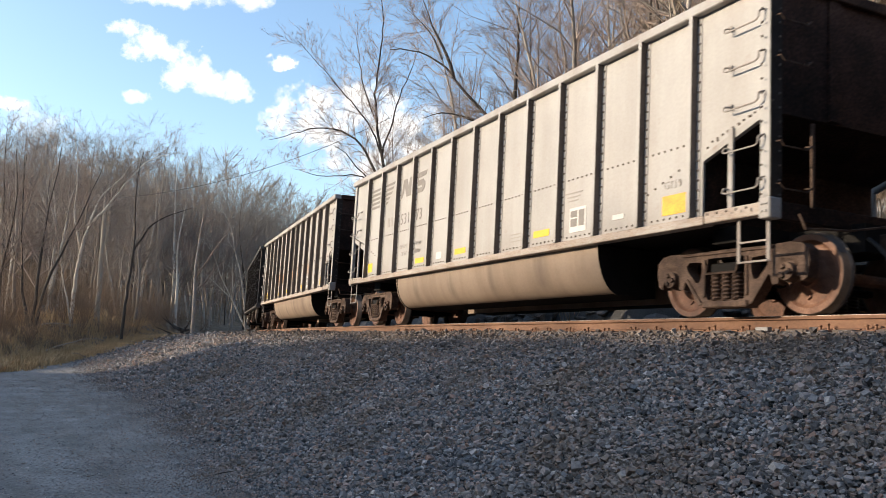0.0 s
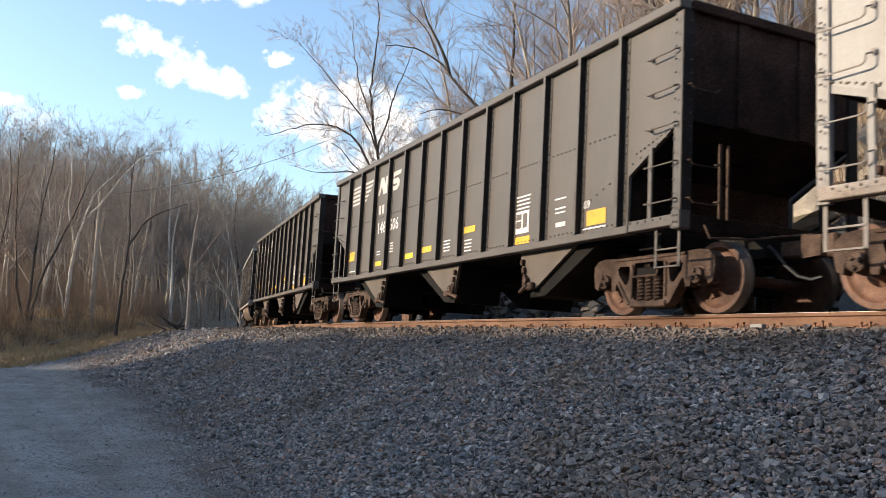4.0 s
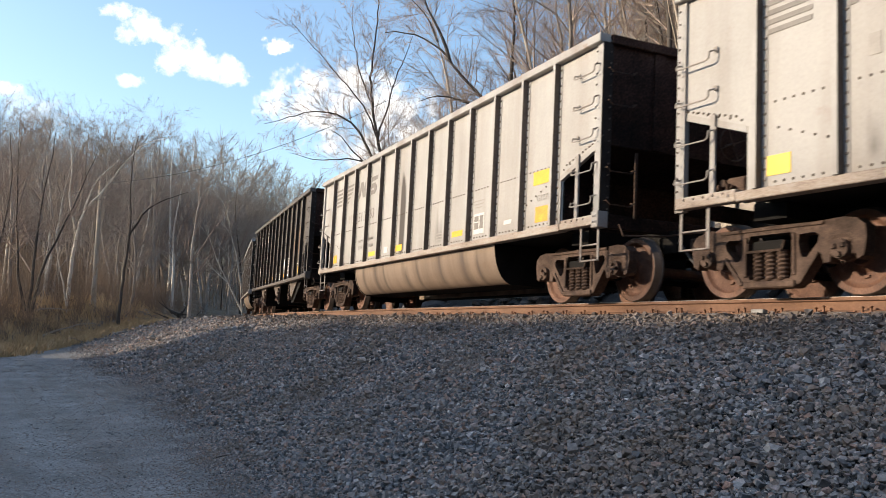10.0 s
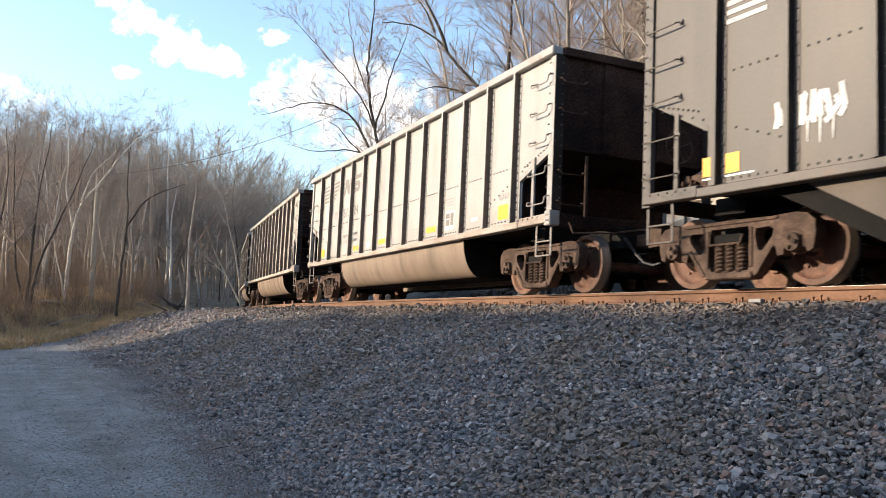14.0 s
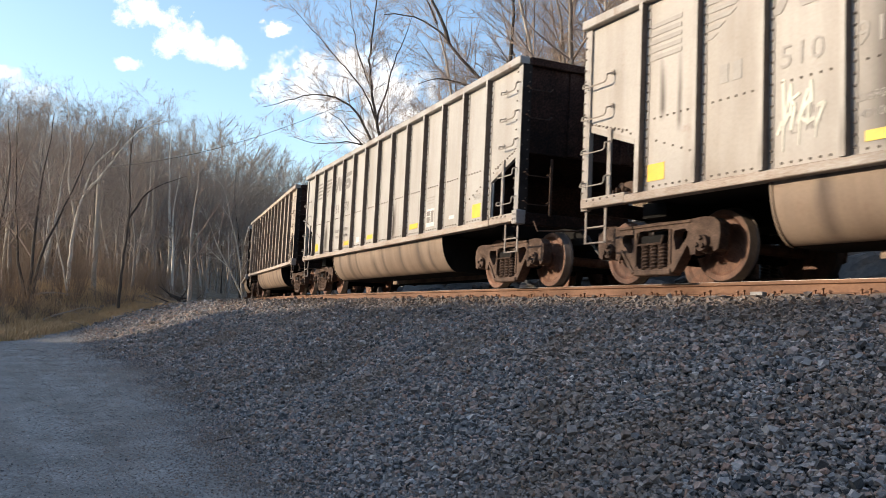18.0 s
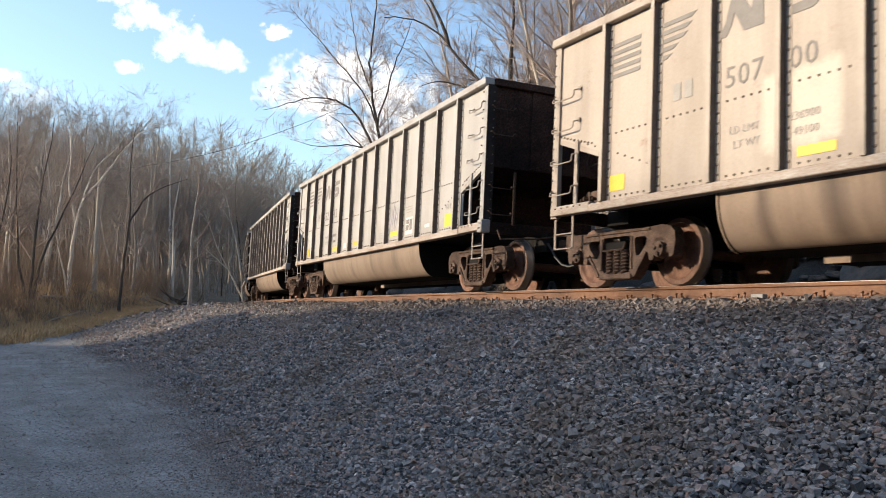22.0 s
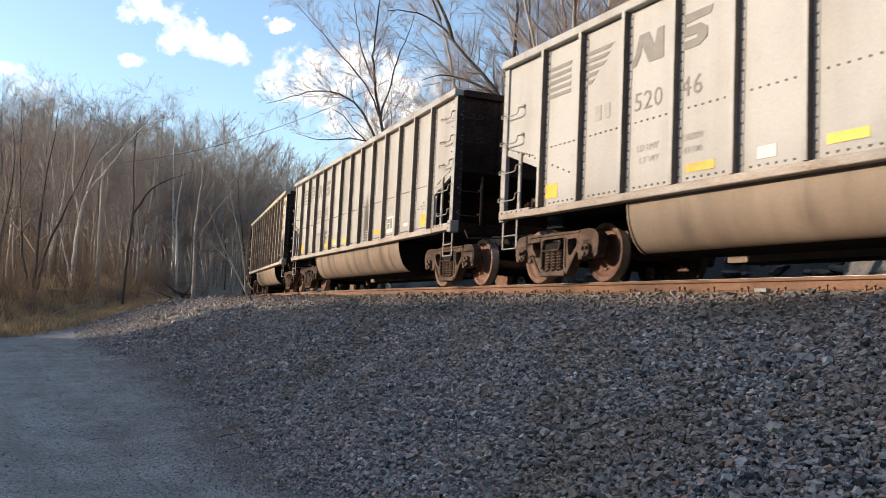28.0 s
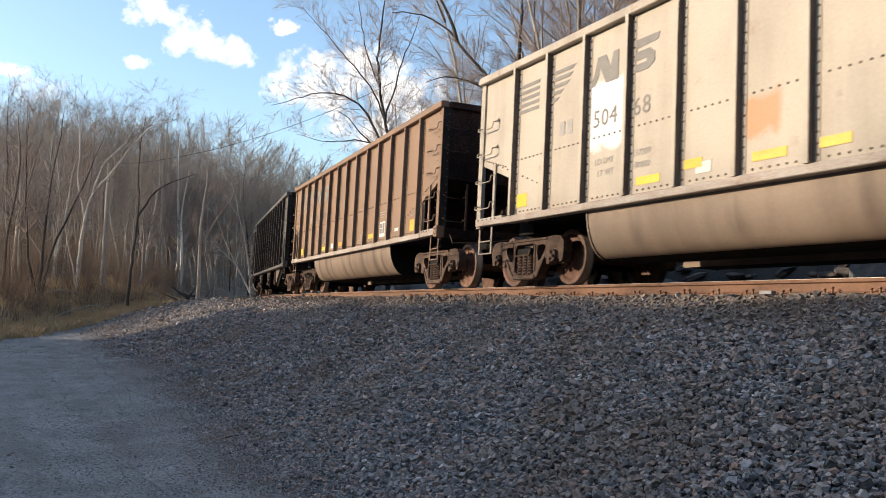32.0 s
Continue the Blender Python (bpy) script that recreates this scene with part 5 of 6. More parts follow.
CARS = {
    -1: gon("tan_paint_a", TAN, ("", ""), "dusty tan coal gondola leading away on the rails"),
    0: gon("tan_paint_b", TAN, ("531", "73"), "clean tan coal gondola with grey stripes and yellow labels", limit="237100", light="48900", code="G119", panel=3.48),
    1: gon("tan_paint_c", (0.412, 0.386, 0.355), ("512", "89"), "tan coal gondola with a row of rust-brown blooms", 0.3, 0.35, [(0.05, 0.36, 1.15, 3.9, 1.5), (-1.15, 0.08, 1.4, 2.2, 0.9)],
           [(-3.15, -2.25, 1.62, 2.15, RUSTY, 1.3), (-1.98, -1.28, 1.64, 2.14, RUSTY, 1.3), (0.18, 0.85, 1.65, 2.1, RUSTY, 1.3), (1.2, 1.9, 1.65, 2.1, RUSTY, 1.1), (3.0, 3.9, 1.65, 2.1, RUSTY, 0.9)], limit="237300", light="48700"),
    2: hopper(("146", "606"), "black three-pocket coal hopper, dusty, with white stencils"),
    3: hopper(("148", "650"), "black coal hopper with white stencils and yellow labels"),
    4: gon("grey_paint_d", GREY, ("514", "57"), "tan-grey coal gondola with dark soot runs on its side", 0.25, 0.45, [(1.08, 0.36, 1.12, 2.3, 2.4), (0.72, 0.09, 1.15, 2.0, 1.5), (-2.6, 0.12, 1.15, 1.9, 1.0), (-4.6, 0.1, 1.2, 1.5, 0.6)],
           runs=True, mid=(-0.74, 1.39, 0.44, 0.22)),
    5: gon("grey_paint_e", TAN, ("511", "63"), "tan coal gondola with a tall dark soot streak", 0.2, 0.4, [(-0.55, 0.20, 1.12, 2.7, 2.4), (-0.9, 0.08, 1.5, 2.0, 0.9), (1.6, 0.3, 1.2, 1.7, 0.6)], runs=True, mid=(-0.70, 1.31, 0.42, 0.14), yellow=[(5.55, 1.95, 0.5, 0.22)]),
    6: hopper(("148", "565"), "worn black coal hopper with white sprayed graffiti", True,
              graffiti=[("graffiti/a", scrawl(3, -5.14, 1.60, 0.82, 0.38, 11, 0.06), M_WHITE, "illegible white sprayed scrawl"), ("graffiti/b", scrawl(8, 1.93, 1.54, 0.74, 0.40, 11, 0.06), M_WHITE, "illegible white sprayed scrawl")]),
    7: gon("tan_paint_f", TAN, ("513", "24"), "tan coal gondola, lightly soiled, with yellow labels"),
    8: gon("grey_paint_g", (0.42, 0.382, 0.34), ("510", "91"), "grimy grey coal gondola with soot runs and faint graffiti", 0.35, 0.6,
           [(-0.85, 0.12, 1.3, 2.5, 1.2), (0.21, 0.3, 1.15, 1.7, 0.9), (1.27, 0.42, 1.15, 2.8, 1.1), (-5.6, 0.08, 2.0, 3.2, 1.1), (-5.3, 0.06, 1.8, 3.0, 0.9), (-2.5, 0.42, 1.15, 3.6, 0.9)], runs=True, mark=M_PALEMARK, mid=(-0.82, 1.43, 0.44, 0.12),
           graffiti=[("graffiti/c", scrawl(15, -3.85, 1.5, 0.6, 0.6, 6, 0.035), M_PALESPRAY, "faint pale sprayed scrawl"), ("graffiti/d", scrawl(19, 1.95, 1.5, 0.5, 0.6, 5, 0.03), M_PALESPRAY, "faint pale sprayed scrawl")]),
    9: gon("tan_paint_h", (0.412, 0.386, 0.355), ("511", "78"), "tan coal gondola streaked with soot low on its side", 0.3, 0.45, [(1.06, 0.28, 1.13, 1.9, 1.6), (-4.7, 0.2, 1.15, 1.9, 1.1), (-2.8, 0.15, 1.2, 1.6, 0.7), (2.71, 0.07, 1.4, 2.0, 1.0)], runs=True),
    10: gon("beige_paint_i", (0.44, 0.37, 0.305), ("507", "00"), "beige coal gondola with a broad brown stain", 0.55, 0.5, [(1.2, 0.5, 1.12, 4.2, 0.8), (0.75, 0.12, 1.2, 3.4, 0.6)], [(0.75, 1.72, 1.15, 2.2, (0.24, 0.165, 0.115), 1.2), (-3.3, -2.2, 1.3, 2.3, (0.60, 0.52, 0.43), 0.8)], runs=True),
    11: gon("tan_paint_j", TAN, ("527", "12"), "clean tan coal gondola with a faded lilac scrawl", limit="236700", light="49300", code="G119R", panel=3.42,
            graffiti=[("graffiti/e", scrawl(23, 1.98, 1.45, 0.70, 0.6, 5, 0.025), M_LILAC, "faded lilac sprayed scrawl")]),
    12: gon("grey_paint_k", (0.412, 0.386, 0.355), ("512", "97"), "tan-grey coal gondola with a dark run near mid side", 0.2, 0.35, [(1.34, 0.2, 1.13, 2.1, 1.5), (0.9, 0.08, 1.2, 1.7, 0.7)]),
    13: gon("tan_paint_l", TAN, ("520", "46"), "clean tan coal gondola with grey stripes and numbers", limit="236900", light="49100"),
    14: gon("grey_paint_m", (0.402, 0.375, 0.343), ("528", "05"), "tan-grey coal gondola with heavy soot runs", 0.25, 0.5, [(-2.9, 0.35, 1.13, 2.1, 1.2), (-1.95, 0.12, 1.13, 2.6, 1.2), (1.48, 0.32, 1.13, 2.2, 1.5), (-3.6, 0.2, 1.2, 1.8, 0.7)], runs=True, limit="236700", light="49300", yellow=[(-1.64, 1.36, 0.46, 0.13)]),
    15: gon("beige_paint_n", (0.475, 0.405, 0.32), ("504", "68"), "yellowed beige coal gondola with a white patch and rust bloom", 0.35, 0.35, (),
            [(-3.98, -3.02, 1.85, 2.95, (0.72, 0.70, 0.66), 1.5), (-0.95, -0.35, 1.5, 2.1, (0.46, 0.26, 0.14), 1.4), (2.85, 3.4, 1.65, 2.1, (0.46, 0.30, 0.17), 1.0)], limit="237200", light="48800", panel=3.16, yellow=[(-1.79, 1.40, 0.46, 0.12), (0.27, 1.34, 0.44, 0.11)]),
    16: gon("brown_paint_o", BROWN, ("521", "30"), "rust-brown coal gondola with faded lettering", 0.5, 0.5, [(-2.0, 0.3, 1.2, 2.6, 0.5)], runs=True),
    17: hopper(("146", "112"), "black three-pocket coal hopper, dull and dusty"),
    18: gon("tan_paint_p", (0.50, 0.43, 0.35), ("515", "02"), "dusty tan coal gondola at the back of the train"),
}
TRAIN = {n: build_car(n, CARS[n]) for n in range(FIRST, LAST + 1)}


# ---- bare trees ----
def bark(name, dark, light, scale=5.0):
    return grainy(name, [(0.3, dark), (0.7, light)], scale, 0.9, 0, 28, 0.5, 0.02, (1.5, 1.5, 0.35), vary=0.25)


M_BARK = bark("grey_brown_bark", (0.145, 0.120, 0.102), (0.42, 0.355, 0.295))
M_DARKBARK = bark("dark_wet_bark", (0.035, 0.028, 0.024), (0.085, 0.068, 0.055))
M_PALEBARK = bark("pale_sycamore_bark", (0.30, 0.26, 0.21), (0.66, 0.60, 0.52), 2.5)
M_TWIG = bark("reddish_brown_twigs", (0.175, 0.130, 0.104), (0.37, 0.285, 0.235))
M_BRUSH = bark("dry_brush_stems", (0.135, 0.092, 0.062), (0.29, 0.205, 0.138))


def grow(rng, start, way, length, radius, level, top, out, opts):
    """Adds the pieces of one limb and of the limbs that leave it: start, end, radii."""
    steps = max((4, 3, 2, 1)[min(level, 3)], int(length / opts["step"][min(level, 3)]))
    p = np.array(start, float)
    w = np.array(way, float)
    w /= np.linalg.norm(w)
    kids = opts["kids"][min(level, len(opts["kids"]) - 1)]
    born = sorted(rng.uniform(opts["bare"] if level == 0 else 0.12, 0.98, kids)) if level < top else []
    b = 0
    for i in range(steps):
        f0, f1 = i / steps, (i + 1) / steps
        bend = rng.normal(0, opts["wobble"][min(level, 3)], 3)
        bend[2] += opts["lift"] * (0.5 if level else 0.15)
        w = w + bend
        w /= np.linalg.norm(w)
        q = p + w * length / steps
        taper = 0.95 if level == 0 else 0.82
        r0, r1 = radius * (1 - taper * f0), radius * (1 - taper * f1)
        out.append((*p, *q, r0, r1, level))
        while b < len(born) and born[b] <= f1:
            f = born[b]
            side = rng.normal(0, 1, 3)
            side -= w * side.dot(w)
            side /= np.linalg.norm(side) + 1e-9
            ang = radians(rng.uniform(*(opts["angle"] if level == 0 else opts["fork"])))
            kid = w * math.cos(ang) + side * math.sin(ang)
            k = (opts["shrink"] if level == 0 else opts["finer"]) * rng.uniform(0.65, 1.15) * (1 - 0.55 * f if level == 0 else 1 - 0.45 * f)
            at = p + (q - p) * ((f - f0) * steps)
            grow(rng, at, kid, length * k, max((r0 + r1) / 2 * rng.uniform(0.45, 0.68), opts["thin"]), level + 1, top, out, opts)
            b += 1
        p = q


def limbs_mesh(name, segs, mat, sides):
    """Tapered tubes for all pieces."""
    a = np.array(segs)
    p, q, r0, r1 = a[:, 0:3], a[:, 3:6], a[:, 6], a[:, 7]
    d = q - p
    d /= np.linalg.norm(d, axis=1)[:, None] + 1e-9
    ref = np.where(np.abs(d[:, 2:3]) > 0.9, np.array([[1.0, 0, 0]]), np.array([[0, 0, 1.0]]))
    u = np.cross(d, ref)
    u /= np.linalg.norm(u, axis=1)[:, None] + 1e-9
    v = np.cross(d, u)
    vs = []
    for c, r in ((p, r0), (q + d * (r1 * 0.5)[:, None], r1)):
        for k in range(sides):
            t = 2 * math.pi * k / sides
            vs.append(c + (u * math.cos(t) + v * math.sin(t)) * r[:, None])
    V = np.stack(vs, 1)
    n = len(a)
    f = []
    for k in range(sides):
        j = (k + 1) % sides
        f += [(k, j, sides + j), (k, sides + j, sides + k)]
    F = np.array(f)[None] + (np.arange(n) * 2 * sides)[:, None, None]
    return tri_mesh(name, V.reshape(-1, 3), F.reshape(-1, 3), mat, True)


TREE = dict(kids=(15, 8, 5, 3), step=(1.0, 0.8, 0.6, 0.5), wobble=(0.06, 0.12, 0.15, 0.16), lift=0.09, bare=0.26, angle=(30, 64), fork=(20, 52), shrink=0.47, finer=0.60, thin=0.0068)


def tree_model(seed, height, radius, top=3, lean=(0, 0), trunk_mat=None, twig_mat=None, limbs=(), **opts):
    """The meshes of one bare tree: its trunk, its great limbs, and its crown of branches and twigs."""
    rng = np.random.default_rng(seed)
    o = dict(TREE)
    o.update(opts)
    segs = []
    grow(rng, (0, 0, -0.3), (lean[0], lean[1], 1.0), height, radius, 0, top, segs, o)
    a = np.array(segs)
    meshes = [("trunk", limbs_mesh("trunk", a[a[:, 8] == 0], trunk_mat or M_BARK, 7))]
    rest = [a[a[:, 8] > 0]]
    for base, way, length, r in limbs:
        segs = []
        grow(rng, base, way, length, r, 0, top, segs, dict(o, bare=0.25, lift=0.06))
        a = np.array(segs)
        meshes.append(("limb", limbs_mesh("limb", a[a[:, 8] == 0], trunk_mat or M_BARK, 6)))
        rest.append(a[a[:, 8] > 0])
    return meshes + [("crown", limbs_mesh("crown", np.concatenate(rest), twig_mat or M_TWIG, 3))]


def bent_tree(seed, limbs, across, trunk_mat, twig_mat, **opts):
    """A tree with great limbs of known sweep. limbs: name, points (metres to one side, metres up), depth away at the tip,
    radius at the foot; across: the level direction in which the points run to one side."""
    rng = np.random.default_rng(seed)
    o = dict(TREE, bare=0.2)
    o.update(opts)
    across = np.array(across)
    away = np.array((-across[1], across[0], 0.0))
    meshes, rest = [], []
    for name, pts, deep, r in limbs:
        line = np.array([across * u + np.array((0, 0, v)) + away * deep * (k / (len(pts) - 1)) for k, (u, v) in enumerate(pts)])
        cum = np.concatenate([[0], np.cumsum(np.linalg.norm(np.diff(line, axis=0), axis=1))])
        n = max(6, int(cum[-1] / 0.45))
        way = np.linspace(0, cum[-1], n + 1)
        line = np.stack([np.interp(way, cum, line[:, k]) for k in range(3)], -1)
        for _ in range(2):
            line[1:-1] = (line[:-2] + 2 * line[1:-1] + line[2:]) / 4
        line[1:-1] += rng.normal(0, 0.022, (n - 1, 3))
        own, kids = [], []
        for k in range(n):
            f0, f1 = k / n, (k + 1) / n
            r0, r1 = r * (1 - 0.88 * f0), r * (1 - 0.88 * f1)
            own.append((*line[k], *line[k + 1], r0, r1, 0))
            w = line[k + 1] - line[k]
            w /= np.linalg.norm(w)
            for _ in range(int(rng.poisson(o["spurs"] * cum[-1] / n)) if f0 > o["bare"] else 0):
                side = rng.normal(0, 1, 3) + np.array((0, 0, 0.55))
                side -= w * side.dot(w)
                side /= np.linalg.norm(side)
                ang = radians(rng.uniform(28, 62))
                grow(rng, line[k], w * math.cos(ang) + side * math.sin(ang), rng.uniform(*o["reach"]) * (1 - 0.45 * f0), max(r0 * 0.45, o["thin"]), 1, 3, kids, o)
        meshes.append((name, limbs_mesh(name, np.array(own), trunk_mat, 7)))
        if kids:
            rest.append(np.array(kids))
    return meshes + [("crown", limbs_mesh("crown", np.concatenate(rest), twig_mat, 3))]


def plant(model, x, y, turn, scale, label, name="bare_tree", category="tree", group="", sink=0.0):
    ob = new(name)
    ob.matrix_basis = pose(x, y, float(ground_z(x, y)) - sink, 0, 0, turn) @ Matrix.Diagonal((scale, scale, scale, 1))
    for kind, me in model:
        part(kind, me, ob, label="fine bare twigs" if kind == "crown" else "", kind="stuff" if kind == "crown" else "")
    return tagged(ob, label, category, group)


def polar(az, dist):
    """A spot seen from the camera's place: degrees from -x towards +y, metres."""
    return -dist * math.cos(radians(az)), dist * math.sin(radians(az))


def skyline(az):
    """How high the woods stand over the horizon, in degrees."""
    return float(np.interp(az, [-12, 0, 6, 11, 13.5, 16, 24], [13.2, 13.9, 15.0, 14.1, 12.3, 10.8, 10.6]))


def bank_depth(x, y):
    s, d = track_coords(np.array(x), np.array(y))
    return float(verge(np.array(x), np.array(y), d))


def build_woods():
    rng = random.Random(21)
    slim = [tree_model(100 + k, 13.0, 0.12 + 0.02 * (k % 3), 3, (0.04 * (k - 2), 0.03), M_DARKBARK if k % 2 else M_BARK, M_TWIG, kids=(17, 8, 6, 3), bare=0.25) for k in range(5)]
    broad = [tree_model(200 + k, 13.0, 0.18, 3, (0.05, -0.05 * k), M_BARK, M_BARK if k % 2 else M_TWIG, kids=(16, 9, 6, 3), shrink=0.52, bare=0.22) for k in range(4)]
    pale = [tree_model(300 + k, 13.0, 0.16, 3, (0.12 * (k - 1), 0.05), M_PALEBARK, M_BARK, kids=(11, 8, 5, 3), shrink=0.50, bare=0.25) for k in range(3)]
    # wooded bank past the lot
    spots = []
    tries = 0
    while len(spots) < 105 and tries < 9000:
        tries += 1
        az, dist = rng.uniform(-0.7, 22), 40 + 75 * rng.random() ** 1.2
        x, y = polar(az, dist)
        if bank_depth(x, y) < 3.2 or (abs(az - 5.35) < 0.9 and dist < 58) or any((x - a) ** 2 + (y - b) ** 2 < 3.0 for a, b in spots):
            continue
        spots.append((x, y))
        k = rng.random()
        model = pale[rng.randrange(3)] if k < 0.2 else broad[rng.randrange(4)] if k < 0.55 else slim[rng.randrange(5)]
        room = 1.55 + dist * math.tan(radians(skyline(az))) - float(ground_z(x, y))
        if room < 4:
            continue
        scale = min(room / 13.3 * (rng.uniform(0.78, 0.93) if len(spots) % 4 == 0 else rng.uniform(0.45, 0.74)), 1.5)
        plant(model, x, y, rng.uniform(0, 360), scale, "pale-barked bare tree in the wooded bank" if k < 0.2 else "bare winter tree in the wooded bank", group="trees of the wooded bank")
    # trees that stand out at the edge of the lot
    plant(tree_model(512, 11.5, 0.10, 3, (0.05, -0.05), M_DARKBARK, M_TWIG, bare=0.2, limbs=[((0.0, 0.15, 0.2), (0.05, 0.10, 1), 10.5, 0.09), ((0, -0.15, 0.2), (-0.05, -0.13, 1), 10.0, 0.085)]), *polar(1.7, 44), 0, 0.9, "dark bare tree with three stems at the lot's edge")
    foot = float(ground_z(*polar(4.2, 50)))
    turn = radians(4.2)
    side = (-math.sin(turn), -math.cos(turn), 0.0)
    plant(bent_tree(513, [("trunk", [(0.3, -0.3), (0.2, 4.3 - foot), (0.0, 6.3 - foot), (-0.2, 7.3 - foot), (-1.4, 8.8 - foot), (-2.3, 10.4 - foot), (-3.2, 11.5 - foot), (-4.7, 12.0 - foot)], 0.8, 0.125),
                          ("limb", [(-0.3, 7.4 - foot), (-0.8, 9.4 - foot), (-2.0, 10.5 - foot), (-2.6, 12.2 - foot)], -1.0, 0.07),
                          ("limb", [(0.0, 6.0 - foot), (0.5, 8.2 - foot), (0.4, 10.5 - foot), (0.8, 13.0 - foot)], 1.2, 0.075)], side, M_PALEBARK, M_BARK, spurs=1.5, reach=(1.0, 2.6), bare=0.4), *polar(4.2, 50), 0, 1.0, "pale sycamore leaning past the utility pole")
    foot = float(ground_z(*polar(9.0, 48)))
    plant(bent_tree(518, [("trunk", [(1.8, -0.3), (1.6, 3.0), (1.4, 6.3 - foot), (1.5, 9.5 - foot), (1.2, 11.5 - foot)], 0.5, 0.10),
                          ("limb", [(1.45, 6.0 - foot), (0.5, 7.7 - foot), (-0.1, 8.1 - foot), (-0.9, 8.4 - foot), (-1.7, 8.8 - foot)], -0.8, 0.07)], side, M_DARKBARK, M_TWIG, spurs=1.5, reach=(0.8, 2.2), bare=0.3), *polar(9.0, 48), 0, 1.0, "dark bare tree with one arm reaching sideways")
    plant(tree_model(514, 12, 0.16, 3, (0, 0.02), M_BARK, M_TWIG, bare=0.25, kids=(14, 9, 6, 3)), *polar(11.2, 56), 0, 0.92, "grey bare tree with upright crown")
    plant(tree_model(515, 11, 0.11, 3, (0.05, -0.10), M_PALEBARK, M_PALEBARK, bare=0.12, kids=(7, 6, 4, 2), angle=(20, 40), limbs=[((0, 0, 0.5), (0.0, -0.40, 1), 8.5, 0.09), ((0, 0, 1.0), (0.0, 0.32, 1), 8.5, 0.08)]), *polar(14.7, 74), 0, 1.0, "white-barked tree forking from its base")
    # hillside behind the track
    spots = []
    tries = 0
    while len(spots) < 160 and tries < 9000:
        tries += 1
        az, dist = rng.uniform(19, 62), 22 + 50 * rng.random()
        x, y = polar(az, dist)
        s, d = track_coords(np.array(x), np.array(y))
        if d < 8.5 or any((x - a) ** 2 + (y - b) ** 2 < 2.5 for a, b in spots):
            continue
        spots.append((x, y))
        k = rng.random()
        model = broad[rng.randrange(4)] if k < 0.35 else slim[rng.randrange(5)]
        low = 0.55 if az < 22.5 else 0.85
        plant(model, x, y, rng.uniform(0, 360), rng.uniform(0.85, 1.3) * low, "bare winter tree on the hillside", group="trees on the hillside")
    # large trees close behind the track
    turn = radians(23.3)
    side = (-math.sin(turn), -math.cos(turn), 0.0)
    h = float(ground_z(*polar(23.3, 44)))
    limbs = [("trunk", [(-0.5, -0.4), (-0.4, 10.0 - h), (-0.2, 11.1 - h), (0.2, 13.2 - h), (0.3, 14.5 - h), (0.1, 16.7 - h), (-0.1, 18.6 - h), (0.1, 20.5 - h)], 0.4, 0.15),
             ("limb", [(-0.3, 9.6 - h), (0.3, 10.7 - h), (0.8, 11.9 - h), (1.6, 12.6 - h), (2.6, 12.9 - h), (3.8, 12.9 - h), (5.1, 12.4 - h), (6.0, 12.2 - h)], -0.8, 0.085),
             ("limb", [(-0.1, 11.5 - h), (0.1, 12.2 - h), (0.8, 13.4 - h), (1.9, 14.5 - h), (2.9, 15.7 - h), (3.8, 16.6 - h), (4.6, 17.4 - h)], 0.8, 0.052),
             ("limb", [(-0.2, 9.4 - h), (0.9, 10.3 - h), (1.7, 11.3 - h), (2.5, 11.7 - h)], 1.0, 0.06),
             ("limb", [(-0.3, 9.8 - h), (0.8, 10.3 - h), (2.0, 10.3 - h), (2.6, 10.1 - h), (4.6, 10.6 - h)], -0.5, 0.05),
             ("limb", [(-0.2, 11.0 - h), (-0.1, 11.7 - h), (-0.6, 12.7 - h), (-0.8, 13.9 - h), (-1.6, 16.0 - h), (-2.2, 17.6 - h)], 0.6, 0.062),
             ("limb", [(0.25, 13.4 - h), (0.9, 15.0 - h), (1.3, 17.0 - h), (1.4, 19.0 - h)], -0.6, 0.045)]
    plant(bent_tree(610, limbs, side, M_DARKBARK, M_TWIG, spurs=4.2, reach=(1.4, 3.6), bare=0.22, kids=(0, 7, 5, 3)), *polar(23.3, 44), 0, 1.0, "spreading bare tree close behind the track")
    turn = radians(31.0)
    side = (-math.sin(turn), -math.cos(turn), 0.0)
    h = float(ground_z(*polar(31.0, 34)))
    limbs = [("trunk", [(-1.6, -0.4), (-0.9, 9.4 - h), (-0.2, 10.7 - h), (0.2, 11.1 - h), (0.9, 11.9 - h), (1.6, 12.8 - h), (1.9, 13.3 - h), (2.5, 13.7 - h), (3.4, 14.0 - h), (4.3, 14.0 - h)], -0.5, 0.16),
             ("limb", [(1.5, 12.6 - h), (1.6, 12.9 - h), (1.8, 13.8 - h), (2.4, 14.5 - h), (2.9, 16.0 - h)], 0.5, 0.085),
             ("limb", [(-0.9, 9.8 - h), (0.7, 10.9 - h), (1.4, 11.1 - h), (2.2, 11.3 - h), (2.8, 11.0 - h)], -0.6, 0.085),
             ("limb", [(2.0, 13.4 - h), (2.6, 14.8 - h), (3.6, 15.8 - h)], -0.4, 0.05),
             ("limb", [(-1.0, 9.0 - h), (-1.1, 12.0 - h), (-1.2, 13.3 - h), (-1.2, 15.8 - h)], 0.8, 0.13)]
    plant(bent_tree(611, limbs, side, M_DARKBARK, M_TWIG, spurs=4.0, reach=(1.2, 3.0), bare=0.4, kids=(0, 7, 5, 3)), *polar(31.0, 34), 0, 1.0, "tall bare tree with an arching dark limb")
    plant(tree_model(613, 15, 0.15, 3, (0.02, -0.01), M_BARK, M_TWIG, kids=(20, 9, 6, 4), bare=0.3), *polar(29.4, 39), 0, 1.0, "straight tan-barked tree on the hillside")
